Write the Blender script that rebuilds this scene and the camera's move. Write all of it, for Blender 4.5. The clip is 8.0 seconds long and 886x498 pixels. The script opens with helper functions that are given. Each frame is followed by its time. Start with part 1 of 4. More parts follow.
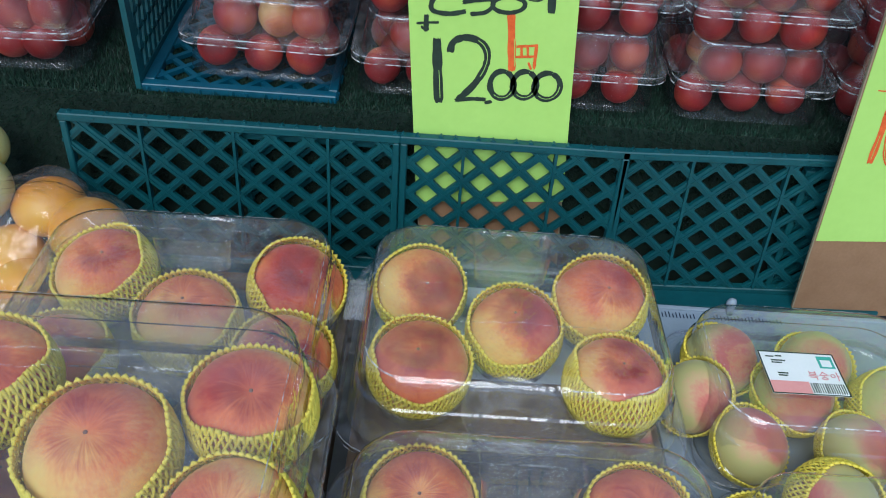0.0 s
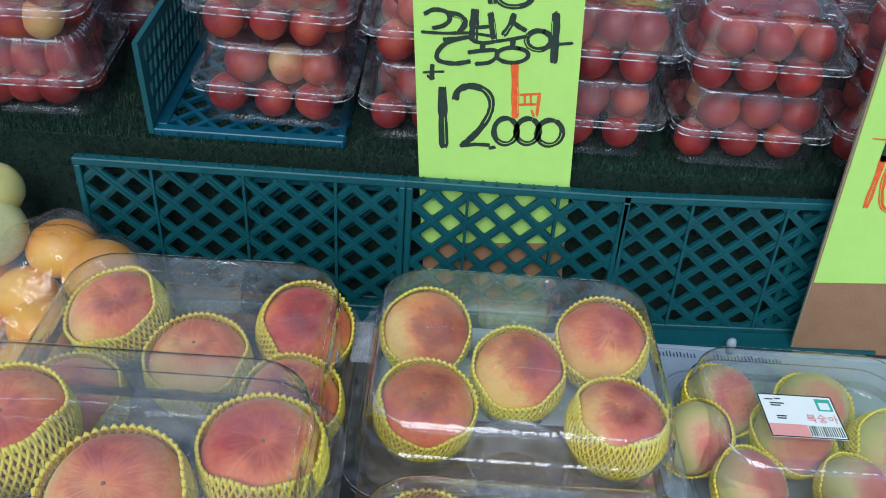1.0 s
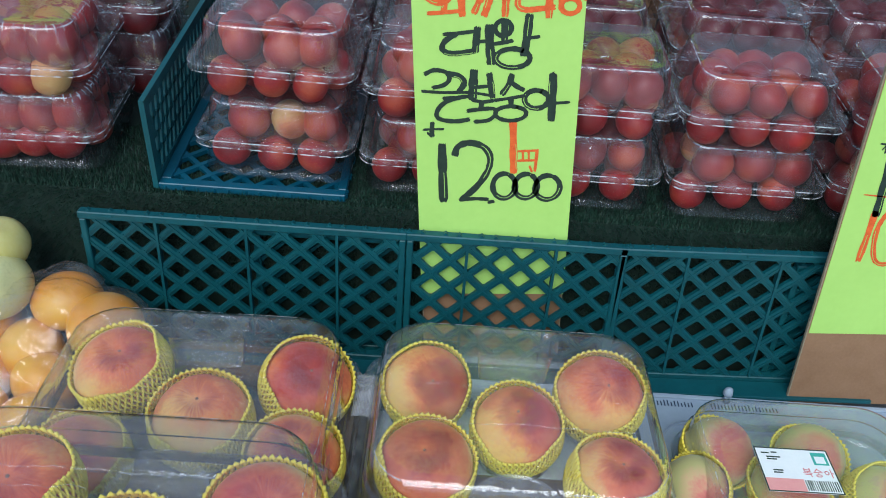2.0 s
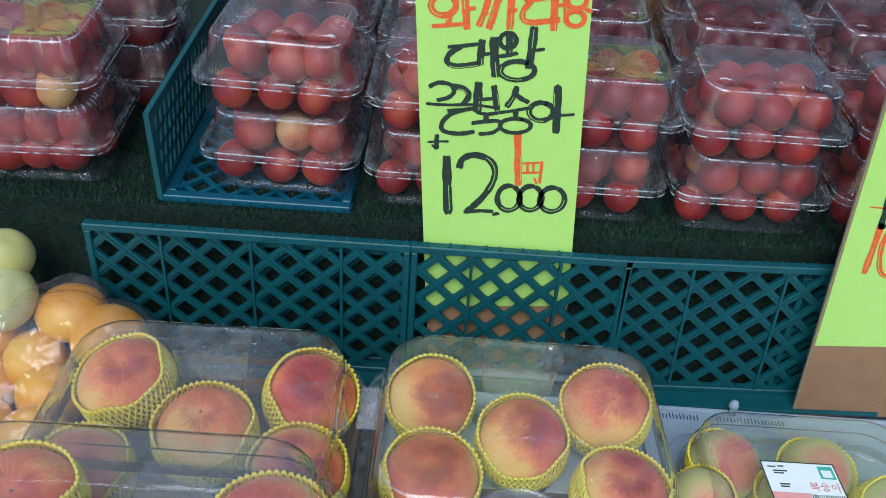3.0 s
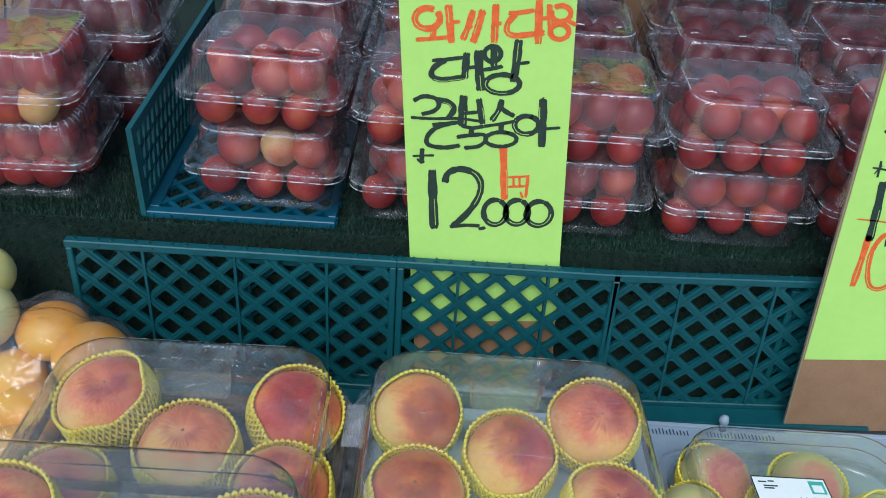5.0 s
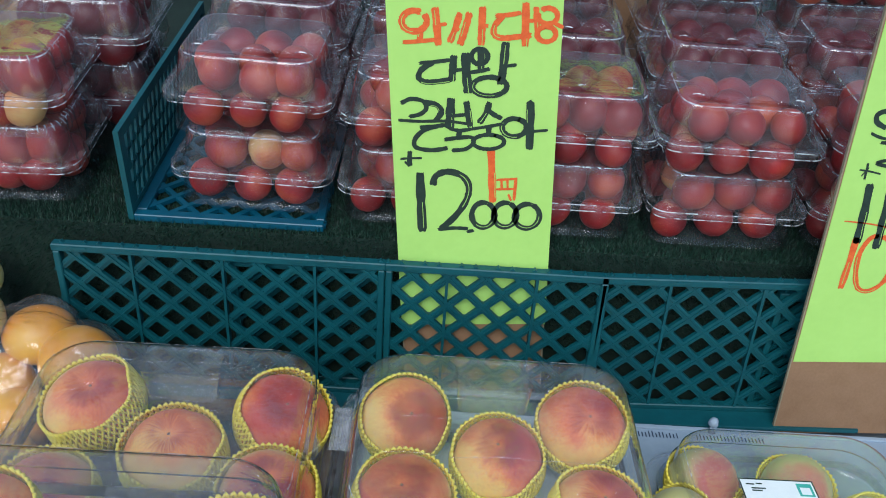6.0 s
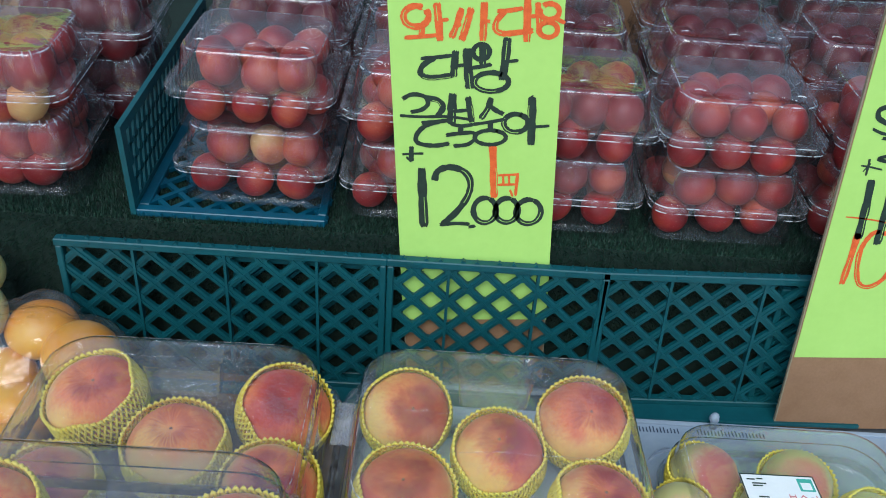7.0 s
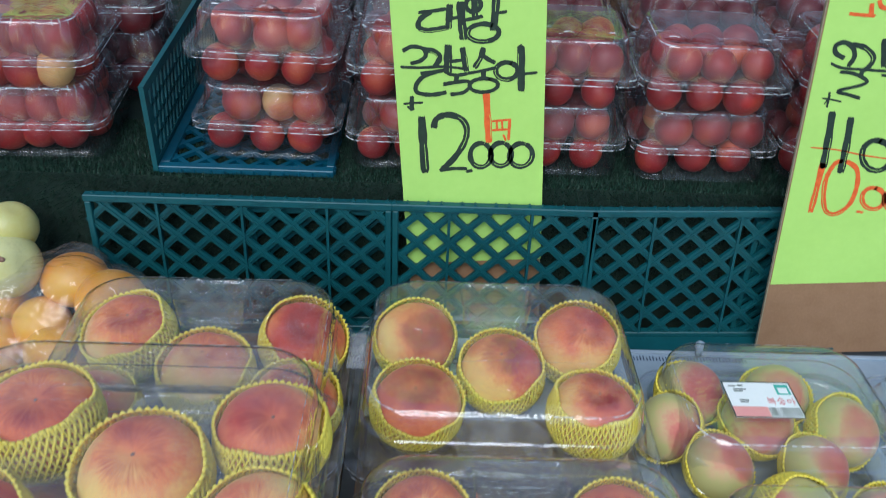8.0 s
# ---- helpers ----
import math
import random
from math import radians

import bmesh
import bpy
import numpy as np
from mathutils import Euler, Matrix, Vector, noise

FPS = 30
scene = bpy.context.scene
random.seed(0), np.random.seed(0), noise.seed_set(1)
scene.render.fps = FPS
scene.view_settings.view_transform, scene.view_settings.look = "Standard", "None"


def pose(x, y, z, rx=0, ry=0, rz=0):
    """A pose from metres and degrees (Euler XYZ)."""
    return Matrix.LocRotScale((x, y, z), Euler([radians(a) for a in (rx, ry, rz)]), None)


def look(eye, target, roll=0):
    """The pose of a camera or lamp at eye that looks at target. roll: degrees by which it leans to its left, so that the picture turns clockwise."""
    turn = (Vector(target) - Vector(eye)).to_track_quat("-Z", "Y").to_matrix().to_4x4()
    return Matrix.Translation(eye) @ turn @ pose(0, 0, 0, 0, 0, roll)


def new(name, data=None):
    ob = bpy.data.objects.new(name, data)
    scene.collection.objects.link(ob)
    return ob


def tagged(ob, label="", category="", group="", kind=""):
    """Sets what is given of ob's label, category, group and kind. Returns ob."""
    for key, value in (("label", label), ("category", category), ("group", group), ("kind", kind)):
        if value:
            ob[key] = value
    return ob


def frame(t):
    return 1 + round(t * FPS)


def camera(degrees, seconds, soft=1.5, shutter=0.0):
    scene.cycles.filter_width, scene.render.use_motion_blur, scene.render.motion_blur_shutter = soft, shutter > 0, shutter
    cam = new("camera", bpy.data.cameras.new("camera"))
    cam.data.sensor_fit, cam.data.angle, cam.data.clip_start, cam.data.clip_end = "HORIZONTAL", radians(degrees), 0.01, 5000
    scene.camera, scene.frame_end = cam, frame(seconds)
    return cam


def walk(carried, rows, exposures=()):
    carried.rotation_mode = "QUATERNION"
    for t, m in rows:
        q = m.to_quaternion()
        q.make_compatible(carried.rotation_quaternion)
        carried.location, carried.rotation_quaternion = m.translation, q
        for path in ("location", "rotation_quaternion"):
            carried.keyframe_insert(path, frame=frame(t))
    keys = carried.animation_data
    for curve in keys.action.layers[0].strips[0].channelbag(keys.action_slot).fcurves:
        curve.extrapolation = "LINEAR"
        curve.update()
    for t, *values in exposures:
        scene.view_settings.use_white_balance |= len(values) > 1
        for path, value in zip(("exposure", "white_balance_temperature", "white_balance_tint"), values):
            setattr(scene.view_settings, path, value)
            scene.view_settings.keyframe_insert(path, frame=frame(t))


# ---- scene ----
cam = camera(54.5, 8.0, soft=0.95, shutter=0.2)
PATH = [
    (0, (-0.031, 0.031, 1.218), (-0.001, 1.619, 0.003), 4.5),
    (0.5, (-0.034, 0.033, 1.243), (-0.007, 1.634, 0.045), 4.5),
    (1, (-0.036, 0.029, 1.248), (-0.014, 1.646, 0.072), 4.4),
    (1.5, (-0.038, 0.031, 1.277), (-0.013, 1.671, 0.132), 4.4),
    (3, (-0.042, 0.037, 1.281), (-0.028, 1.702, 0.174), 4.2),
    (3.5, (-0.04, 0.036, 1.282), (-0.025, 1.71, 0.187), 4.1),
    (4, (-0.035, 0.036, 1.28), (-0.02, 1.716, 0.195), 4.1),
    (4.5, (-0.037, 0.039, 1.274), (-0.016, 1.725, 0.198), 4.1),
    (6, (-0.026, 0.042, 1.272), (0.011, 1.737, 0.211), 4.2),
    (6.5, (-0.025, 0.042, 1.268), (0.011, 1.738, 0.208), 4.1),
    (7, (-0.026, 0.041, 1.273), (0.008, 1.73, 0.202), 4.2),
    (7.5, (-0.027, 0.026, 1.27), (0.007, 1.71, 0.193), 4.1),
    (7.6, (-0.035, 0.016, 1.278), (0.01, 1.687, 0.18), 4.3),
    (7.7, (-0.039, 0.001, 1.273), (0.017, 1.681, 0.188), 4.5),
    (7.8, (-0.024, -0.021, 1.275), (0.014, 1.657, 0.187), 3.6),
    (7.9, (-0.029, -0.037, 1.269), (0.02, 1.646, 0.189), 3.4),
    (8, (-0.033, -0.068, 1.25), (0.015, 1.63, 0.196), 2.6),
]
walk(cam, [(t, look(eye, target, roll)) for t, eye, target, roll in PATH], exposures=[(0.0, 0.06, 6250, 4), (1.0, 0.13, 6250, 4), (1.5, 0.16, 6250, 4), (7.5, 0.16, 6250, 4), (8.0, 0.11, 6250, 4)])


# ---------- light ----------
world = bpy.data.worlds.new("daylight")
scene.world = world
world.use_nodes = True
wn = world.node_tree
sky = wn.nodes.new("ShaderNodeTexSky")
sky.sky_type, sky.sun_disc = "NISHITA", False
sky.sun_elevation, sky.sun_rotation = radians(48), radians(194)
sky.air_density, sky.dust_density = 1.0, 0.6
wn.nodes["Background"].inputs["Strength"].default_value = 0.15
wn.links.new(sky.outputs["Color"], wn.nodes["Background"].inputs["Color"])
sun = new("sun", bpy.data.lights.new("sun", "SUN"))
sun.data.energy, sun.data.angle, sun.data.color = 2.2, radians(42), (0.98, 0.99, 1.0)
sun.matrix_world = look((-0.6, -1.8, 3.3), (0.0, 0.6, 0.6))


# ---------- materials ----------
def material(name):
    m = bpy.data.materials.new(name)
    m.use_nodes = True
    nt = m.node_tree
    return m, nt, nt.nodes["Principled BSDF"], nt.nodes["Material Output"]


def node(nt, kind, **values):
    n = nt.nodes.new(kind)
    for key, value in values.items():
        n.inputs[key.replace("_", " ")].default_value = value
    return n


def ramp(nt, fac, stops):
    r = nt.nodes.new("ShaderNodeValToRGB")
    el = r.color_ramp.elements
    el[0].position, el[0].color = stops[0][0], (*stops[0][1], 1)
    el[1].position, el[1].color = stops[-1][0], (*stops[-1][1], 1)
    for p, c in stops[1:-1]:
        e = el.new(p)
        e.color = (*c, 1)
    nt.links.new(fac, r.inputs["Fac"])
    return r.outputs["Color"]


def maths(nt, op, a, b):
    n = nt.nodes.new("ShaderNodeMath")
    n.operation = op
    for i, v in enumerate((a, b)):
        if isinstance(v, (int, float)):
            n.inputs[i].default_value = v
        else:
            nt.links.new(v, n.inputs[i])
    return n.outputs[0]


def mixed(nt, fac, a, b):
    n = nt.nodes.new("ShaderNodeMix")
    n.data_type = "RGBA"
    for s, v in ((n.inputs[0], fac), (n.inputs[6], a), (n.inputs[7], b)):
        if isinstance(v, tuple):
            s.default_value = (*v, 1)
        elif isinstance(v, (int, float)):
            s.default_value = v
        else:
            nt.links.new(v, s)
    return n.outputs[2]


def coords(nt, seeded=True):
    """Object coordinates, shifted from object to object."""
    tc = nt.nodes.new("ShaderNodeTexCoord")
    if not seeded:
        return tc.outputs["Object"]
    oi = nt.nodes.new("ShaderNodeObjectInfo")
    add = nt.nodes.new("ShaderNodeVectorMath")
    add.operation = "ADD"
    nt.links.new(tc.outputs["Object"], add.inputs[0])
    nt.links.new(maths(nt, "MULTIPLY", oi.outputs["Random"], 37.0), add.inputs[1])
    return add.outputs[0]


def noise_tex(nt, vec, scale, detail=4.0, rough=0.55):
    n = node(nt, "ShaderNodeTexNoise", Scale=scale, Detail=detail, Roughness=rough)
    nt.links.new(vec, n.inputs["Vector"])
    return n.outputs["Fac"]


def bump(nt, bsdf, height, strength, distance):
    b = node(nt, "ShaderNodeBump", Strength=strength, Distance=distance)
    nt.links.new(height, b.inputs["Height"])
    nt.links.new(b.outputs["Normal"], bsdf.inputs["Normal"])


def plain(name, low, high, scale, rough, relief=0.0, metal=0.0, seeded=True):
    m, nt, b, _ = material(name)
    v = coords(nt, seeded)
    f = noise_tex(nt, v, scale)
    fine = noise_tex(nt, v, scale * 9)
    both = maths(nt, "ADD", maths(nt, "MULTIPLY", f, 0.65), maths(nt, "MULTIPLY", fine, 0.35))
    nt.links.new(ramp(nt, both, [(0.3, low), (0.7, high)]), b.inputs["Base Color"])
    b.inputs["Roughness"].default_value, b.inputs["Metallic"].default_value = rough, metal
    if relief:
        bump(nt, b, fine, 0.5, relief)
    return m


def fruit_skin(name, body, blush, dark, rough, size, lean=0.45, lean_side=0.12, reach=0.0, freckle=0.3, cap=2.6, fuzz=0.0, cap_from=0.64, streaks=0.48):
    """Skin that goes from the body colour to a blush round the stalk end (local +z), streaked and freckled."""
    m, nt, b, _ = material(name)
    tc = nt.nodes.new("ShaderNodeTexCoord")
    sep = nt.nodes.new("ShaderNodeSeparateXYZ")
    nt.links.new(tc.outputs["Object"], sep.inputs[0])
    v = coords(nt)
    big = noise_tex(nt, v, 0.62 / size, 1.0, 0.4)
    streak = nt.nodes.new("ShaderNodeMapping")
    streak.inputs["Scale"].default_value = (10.0 / size, 10.0 / size, 1.0 / size)
    nt.links.new(v, streak.inputs["Vector"])
    st = noise_tex(nt, streak.outputs[0], 1.0, 2.5)
    speck = noise_tex(nt, v, 420.0, 2.0)
    g = maths(nt, "MULTIPLY", sep.outputs["Z"], 1.0 / size)
    side = maths(nt, "MULTIPLY", sep.outputs["X"], lean_side / size)
    wob = maths(nt, "SUBTRACT", big, 0.5)
    brush = maths(nt, "SUBTRACT", st, 0.5)
    f = maths(nt, "ADD", maths(nt, "ADD", maths(nt, "MULTIPLY", g, lean), side), maths(nt, "MULTIPLY", wob, 1.8))
    f = maths(nt, "ADD", f, maths(nt, "MULTIPLY", brush, streaks))
    f = maths(nt, "ADD", f, maths(nt, "MULTIPLY", maths(nt, "SUBTRACT", speck, 0.5), freckle))
    f = maths(nt, "ADD", f, 0.40 + reach)
    mid = tuple(0.55 * p + 0.45 * q for p, q in zip(body, blush))
    col = ramp(nt, f, [(0.06, body), (0.36, mid), (0.70, blush), (1.0, tuple(0.7 * c for c in blush))])
    if cap:
        near = maths(nt, "ADD", maths(nt, "MULTIPLY", maths(nt, "SUBTRACT", g, cap_from), cap), maths(nt, "MULTIPLY", wob, 1.1))
        near = maths(nt, "ADD", near, maths(nt, "MULTIPLY", brush, 0.45))
        n = nt.nodes.new("ShaderNodeClamp")
        nt.links.new(near, n.inputs["Value"])
        col = mixed(nt, maths(nt, "MULTIPLY", n.outputs[0], 0.85), col, dark)
    nt.links.new(col, b.inputs["Base Color"])
    b.inputs["Roughness"].default_value = rough
    b.inputs["Subsurface Weight"].default_value = 0.12
    b.inputs["Subsurface Radius"].default_value = (0.006, 0.003, 0.002)
    b.inputs["Sheen Weight"].default_value = fuzz
    b.inputs["Sheen Roughness"].default_value = 0.5
    bump(nt, b, speck, 0.08, 0.0004)
    return m


def peach_skin(name, yellow, orange, coral, deep, dark, reach, cap_from, fuzz, size=0.0448):
    """Downy peach skin: yellow ground, coral blush in soft patches, a dark flush that rays out from the stalk end (local +z)."""
    m, nt, b, _ = material(name)
    tc = nt.nodes.new("ShaderNodeTexCoord")
    sep = nt.nodes.new("ShaderNodeSeparateXYZ")
    nt.links.new(tc.outputs["Object"], sep.inputs[0])
    v = coords(nt)
    oi = nt.nodes.new("ShaderNodeObjectInfo")
    flat = nt.nodes.new("ShaderNodeVectorMath")
    flat.operation = "MULTIPLY"
    nt.links.new(tc.outputs["Object"], flat.inputs[0])
    flat.inputs[1].default_value = (1, 1, 0)
    unit = nt.nodes.new("ShaderNodeVectorMath")
    unit.operation = "NORMALIZE"
    nt.links.new(flat.outputs[0], unit.inputs[0])
    ray = nt.nodes.new("ShaderNodeCombineXYZ")
    nt.links.new(maths(nt, "ADD", maths(nt, "MULTIPLY", sep.outputs["Z"], 26.0), maths(nt, "MULTIPLY", oi.outputs["Random"], 50.0)), ray.inputs["Z"])
    spread = nt.nodes.new("ShaderNodeVectorMath")
    spread.operation = "ADD"
    nt.links.new(unit.outputs[0], spread.inputs[0])
    nt.links.new(ray.outputs[0], spread.inputs[1])
    rays = noise_tex(nt, spread.outputs[0], 11.0, 3.5, 0.65)
    big = noise_tex(nt, v, 0.55 / size, 1.5, 0.45)
    patch = noise_tex(nt, v, 1.7 / size, 2.5, 0.5)
    down = noise_tex(nt, v, 900.0, 1.0)
    g = maths(nt, "MULTIPLY", sep.outputs["Z"], 1.0 / size)
    f = maths(nt, "MULTIPLY", g, 0.80)
    for src, mid, amount in ((big, 0.5, 1.5), (rays, 0.5, 0.42), (patch, 0.5, 0.55), (down, 0.5, 0.12)):
        f = maths(nt, "ADD", f, maths(nt, "MULTIPLY", maths(nt, "SUBTRACT", src, mid), amount))
    f = maths(nt, "ADD", f, maths(nt, "MULTIPLY", sep.outputs["X"], 0.25 / size))
    f = maths(nt, "ADD", f, reach)
    col = ramp(nt, f, [(0.06, yellow), (0.34, orange), (0.60, coral), (0.98, deep)])
    near = maths(nt, "MULTIPLY", maths(nt, "SUBTRACT", g, cap_from), 7.5)
    for src, amount in ((big, 1.5), (rays, 0.9), (patch, 1.5)):
        near = maths(nt, "ADD", near, maths(nt, "MULTIPLY", maths(nt, "SUBTRACT", src, 0.5), amount))
    n = nt.nodes.new("ShaderNodeClamp")
    nt.links.new(near, n.inputs["Value"])
    col = mixed(nt, maths(nt, "MULTIPLY", n.outputs[0], 0.72), col, dark)
    nt.links.new(col, b.inputs["Base Color"])
    b.inputs["Roughness"].default_value = 0.68
    b.inputs["Specular IOR Level"].default_value = 0.3
    b.inputs["Subsurface Weight"].default_value = 0.15
    b.inputs["Subsurface Radius"].default_value = (0.006, 0.003, 0.002)
    b.inputs["Sheen Weight"].default_value = fuzz
    b.inputs["Sheen Roughness"].default_value = 0.45
    bump(nt, b, maths(nt, "ADD", down, maths(nt, "MULTIPLY", rays, 1.5)), 0.10, 0.0006)
    return m


def clear_film(name, haze, gloss, rough, wrinkle=0.0, size=60.0, tint=(0.97, 0.98, 0.98), cloud_size=30.0, patchy=0.0):
    """Thin clear plastic: it lets light through, shines by Fresnel and has a slight milky haze, part of it painted-in
    reflected veil.
    """
    m, nt, b, out = material(name)
    nt.nodes.remove(b)
    see = nt.nodes.new("ShaderNodeBsdfTransparent")
    see.inputs["Color"].default_value = (*tint, 1)
    # white diffuse; it also paints the pale veil of soft reflections
    milk = nt.nodes.new("ShaderNodeBsdfDiffuse")
    milk.inputs["Color"].default_value = (0.84, 0.86, 0.92, 1)
    shine = nt.nodes.new("ShaderNodeBsdfGlossy")
    shine.inputs["Roughness"].default_value = rough
    v = coords(nt)
    cloud = noise_tex(nt, v, cloud_size)
    if patchy:
        n = nt.nodes.new("ShaderNodeClamp")
        nt.links.new(maths(nt, "ADD", maths(nt, "MULTIPLY", maths(nt, "SUBTRACT", cloud, 0.5), patchy), 0.5), n.inputs["Value"])
        cloud = n.outputs[0]
    m1, m2 = nt.nodes.new("ShaderNodeMixShader"), nt.nodes.new("ShaderNodeMixShader")
    nt.links.new(maths(nt, "MULTIPLY", cloud, haze * 2), m1.inputs[0])
    nt.links.new(see.outputs[0], m1.inputs[1])
    nt.links.new(milk.outputs[0], m1.inputs[2])
    lw = node(nt, "ShaderNodeLayerWeight", Blend=0.5)
    if wrinkle:
        bm_ = node(nt, "ShaderNodeBump", Strength=1.0, Distance=wrinkle)
        nt.links.new(noise_tex(nt, v, size, 3.0), bm_.inputs["Height"])
        nt.links.new(bm_.outputs["Normal"], lw.inputs["Normal"])
        nt.links.new(bm_.outputs["Normal"], shine.inputs["Normal"])
    grazing = maths(nt, "POWER", lw.outputs["Facing"], 5.0)
    mirror = maths(nt, "ADD", maths(nt, "MULTIPLY", grazing, 0.92), 0.042)
    nt.links.new(maths(nt, "MINIMUM", maths(nt, "MULTIPLY", mirror, gloss), 0.9), m2.inputs[0])
    nt.links.new(m1.outputs[0], m2.inputs[1])
    nt.links.new(shine.outputs[0], m2.inputs[2])
    nt.links.new(m2.outputs[0], out.inputs["Surface"])
    return m


M_TEAL = plain("teal_plastic", (0.001, 0.055, 0.068), (0.003, 0.090, 0.108), 14, 0.52, 0.0004)
M_BLUE = plain("blue_plastic", (0.001, 0.055, 0.095), (0.004, 0.09, 0.145), 14, 0.40, 0.0004)
M_TURF = plain("turf_backing", (0.0015, 0.010, 0.007), (0.0045, 0.022, 0.013), 60, 0.95, 0.002)
M_BLADE = plain("turf_blade", (0.0015, 0.010, 0.007), (0.011, 0.056, 0.032), 170, 0.6)
M_LIME = plain("lime_paper", (0.40, 0.66, 0.145), (0.45, 0.72, 0.17), 12, 0.75, 0.0002)
M_CARD = plain("corrugated_card", (0.25, 0.135, 0.07), (0.32, 0.18, 0.10), 30, 0.9, 0.0006)
M_CARD_EDGE = plain("card_edge", (0.22, 0.18, 0.12), (0.36, 0.30, 0.2), 500, 0.95, 0.001)
M_INK = plain("black_ink", (0.008, 0.018, 0.014), (0.02, 0.045, 0.03), 160, 0.5)
M_RED = plain("red_ink", (0.62, 0.075, 0.012), (0.85, 0.16, 0.03), 160, 0.6)
M_WHITE = plain("white_board", (0.27, 0.34, 0.43), (0.36, 0.44, 0.53), 9, 0.6, 0.0003)
M_PAD = plain("white_pad", (0.58, 0.66, 0.75), (0.66, 0.73, 0.80), 20, 0.6, 0.0003)
M_PRINT = plain("navy_print", (0.01, 0.025, 0.06), (0.03, 0.06, 0.11), 80, 0.6)
M_FOAM = plain("yellow_foam", (0.80, 0.64, 0.06), (0.90, 0.77, 0.14), 55, 0.75, 0.0004)
M_PEACH = peach_skin("peach_skin", (0.86, 0.60, 0.20), (0.84, 0.45, 0.16), (0.77, 0.21, 0.09), (0.52, 0.06, 0.045), (0.19, 0.022, 0.038), 0.15, 0.725, 0.08)
M_PALE = peach_skin("pale_peach_skin", (0.46, 0.43, 0.18), (0.56, 0.38, 0.21), (0.58, 0.20, 0.16), (0.52, 0.10, 0.10), (0.50, 0.13, 0.12), -0.12, 0.66, 0.22)
M_NECT = fruit_skin("nectarine_skin", (0.48, 0.085, 0.035), (0.32, 0.017, 0.019), (0.085, 0.006, 0.012), 0.48, 0.023, 0.2, 0.3, 0.30, 0.25, 1.4)
M_CREAM = fruit_skin("cream_nectarine_skin", (0.64, 0.38, 0.14), (0.56, 0.16, 0.07), (0.40, 0.07, 0.04), 0.46, 0.023, 0.25, 0.3, 0.08, 0.2, 0.0)
M_GOLD = fruit_skin("golden_fruit_skin", (0.76, 0.40, 0.04), (0.68, 0.25, 0.022), (0.62, 0.2, 0.03), 0.4, 0.036, 0.2, 0.1, 0.0, 0.15, 0.0)
M_GREEN = fruit_skin("green_fruit_skin", (0.48, 0.44, 0.14), (0.54, 0.53, 0.26), (0.10, 0.09, 0.05), 0.4, 0.034, 0.2, 0.1, -0.1, 0.1, 0.0)
M_STALK = plain("stalk", (0.16, 0.07, 0.055), (0.30, 0.18, 0.13), 300, 0.9)
M_KRAFT = plain("kraft_card", (0.13, 0.085, 0.055), (0.21, 0.14, 0.09), 14, 0.9, 0.0006)
# haze here paints the pale reflections of the rims into the film
M_RIM = clear_film("clear_rim", 0.060, 0.5, 0.12, 0.0012, 90, (0.93, 0.94, 0.97), 90.0, 3.0)
# patchy white haze: broken painted glints on edges, also vents and moulded rings
M_BEAD = clear_film("milky_edge", 0.30, 1.2, 0.20, 0.0, 60, (0.96, 0.96, 0.99), 130.0, 5.0)
# milkiness paints in the white reflection on the ribbed tab
M_TAB = clear_film("milky_tab", 0.30, 2.5, 0.10, 0.0, 60, (0.96, 0.97, 1.0), 60.0)
M_RIB = clear_film("moulded_rib", 0.28, 1.0, 0.15, 0.0, 60, (0.93, 0.93, 0.95), 60.0, 3.0)
M_CLEAR = clear_film("clear_lid", 0.042, 2.6, 0.03, 0.0022, 38, (0.97, 0.98, 0.98), 26.0, 2.2)
M_PUNNET = clear_film("clear_punnet", 0.014, 0.6, 0.12, 0.0010, 45, (0.93, 0.93, 0.95), 50.0, 2.0)
M_PUNNET_LID = clear_film("clear_punnet_lid", 0.032, 1.8, 0.045, 0.0006, 35, (0.93, 0.93, 0.96), 40.0, 2.0)
M_BAG = clear_film("clear_bag", 0.050, 1.7, 0.07, 0.004, 60, (0.97, 0.98, 0.98), 30.0, 2.0)
M_TRAY = clear_film("clear_tray", 0.045, 1.6, 0.08, 0.0012, 40)
M_CUP = clear_film("clear_cup", 0.13, 1.8, 0.10, 0.0012, 40, (0.96, 0.97, 0.97), 60.0, 1.5)
M_TABLE = plain("table_top", (0.10, 0.11, 0.12), (0.17, 0.18, 0.19), 8, 0.6)
M_WALL = plain("added_wall", (0.19, 0.22, 0.28), (0.28, 0.31, 0.38), 2, 0.8, 0.002, seeded=False)
M_GROUND = plain("paving", (0.30, 0.30, 0.29), (0.42, 0.41, 0.40), 3, 0.9, 0.002, seeded=False)
M_LABEL = plain("label_paper", (0.80, 0.82, 0.84), (0.88, 0.89, 0.90), 40, 0.45)
M_PINK = plain("label_pink", (0.78, 0.30, 0.30), (0.84, 0.38, 0.36), 60, 0.5)
M_ROSE = plain("label_red", (0.60, 0.10, 0.12), (0.70, 0.16, 0.16), 60, 0.5)
M_GREENINK = plain("label_green", (0.04, 0.36, 0.30), (0.08, 0.45, 0.38), 60, 0.5)


# ---------- mesh helpers ----------
def mesh_of(name, bm, mat, smooth=False):
    me = bpy.data.meshes.new(name)
    bm.to_mesh(me)
    bm.free()
    me.materials.append(mat)
    if smooth:
        me.shade_smooth()
    return me


def part(name, bm, mat, parent=None, label="", smooth=False):
    ob = new(name, mesh_of(name, bm, mat, smooth))
    ob.parent = parent
    return tagged(ob, label)


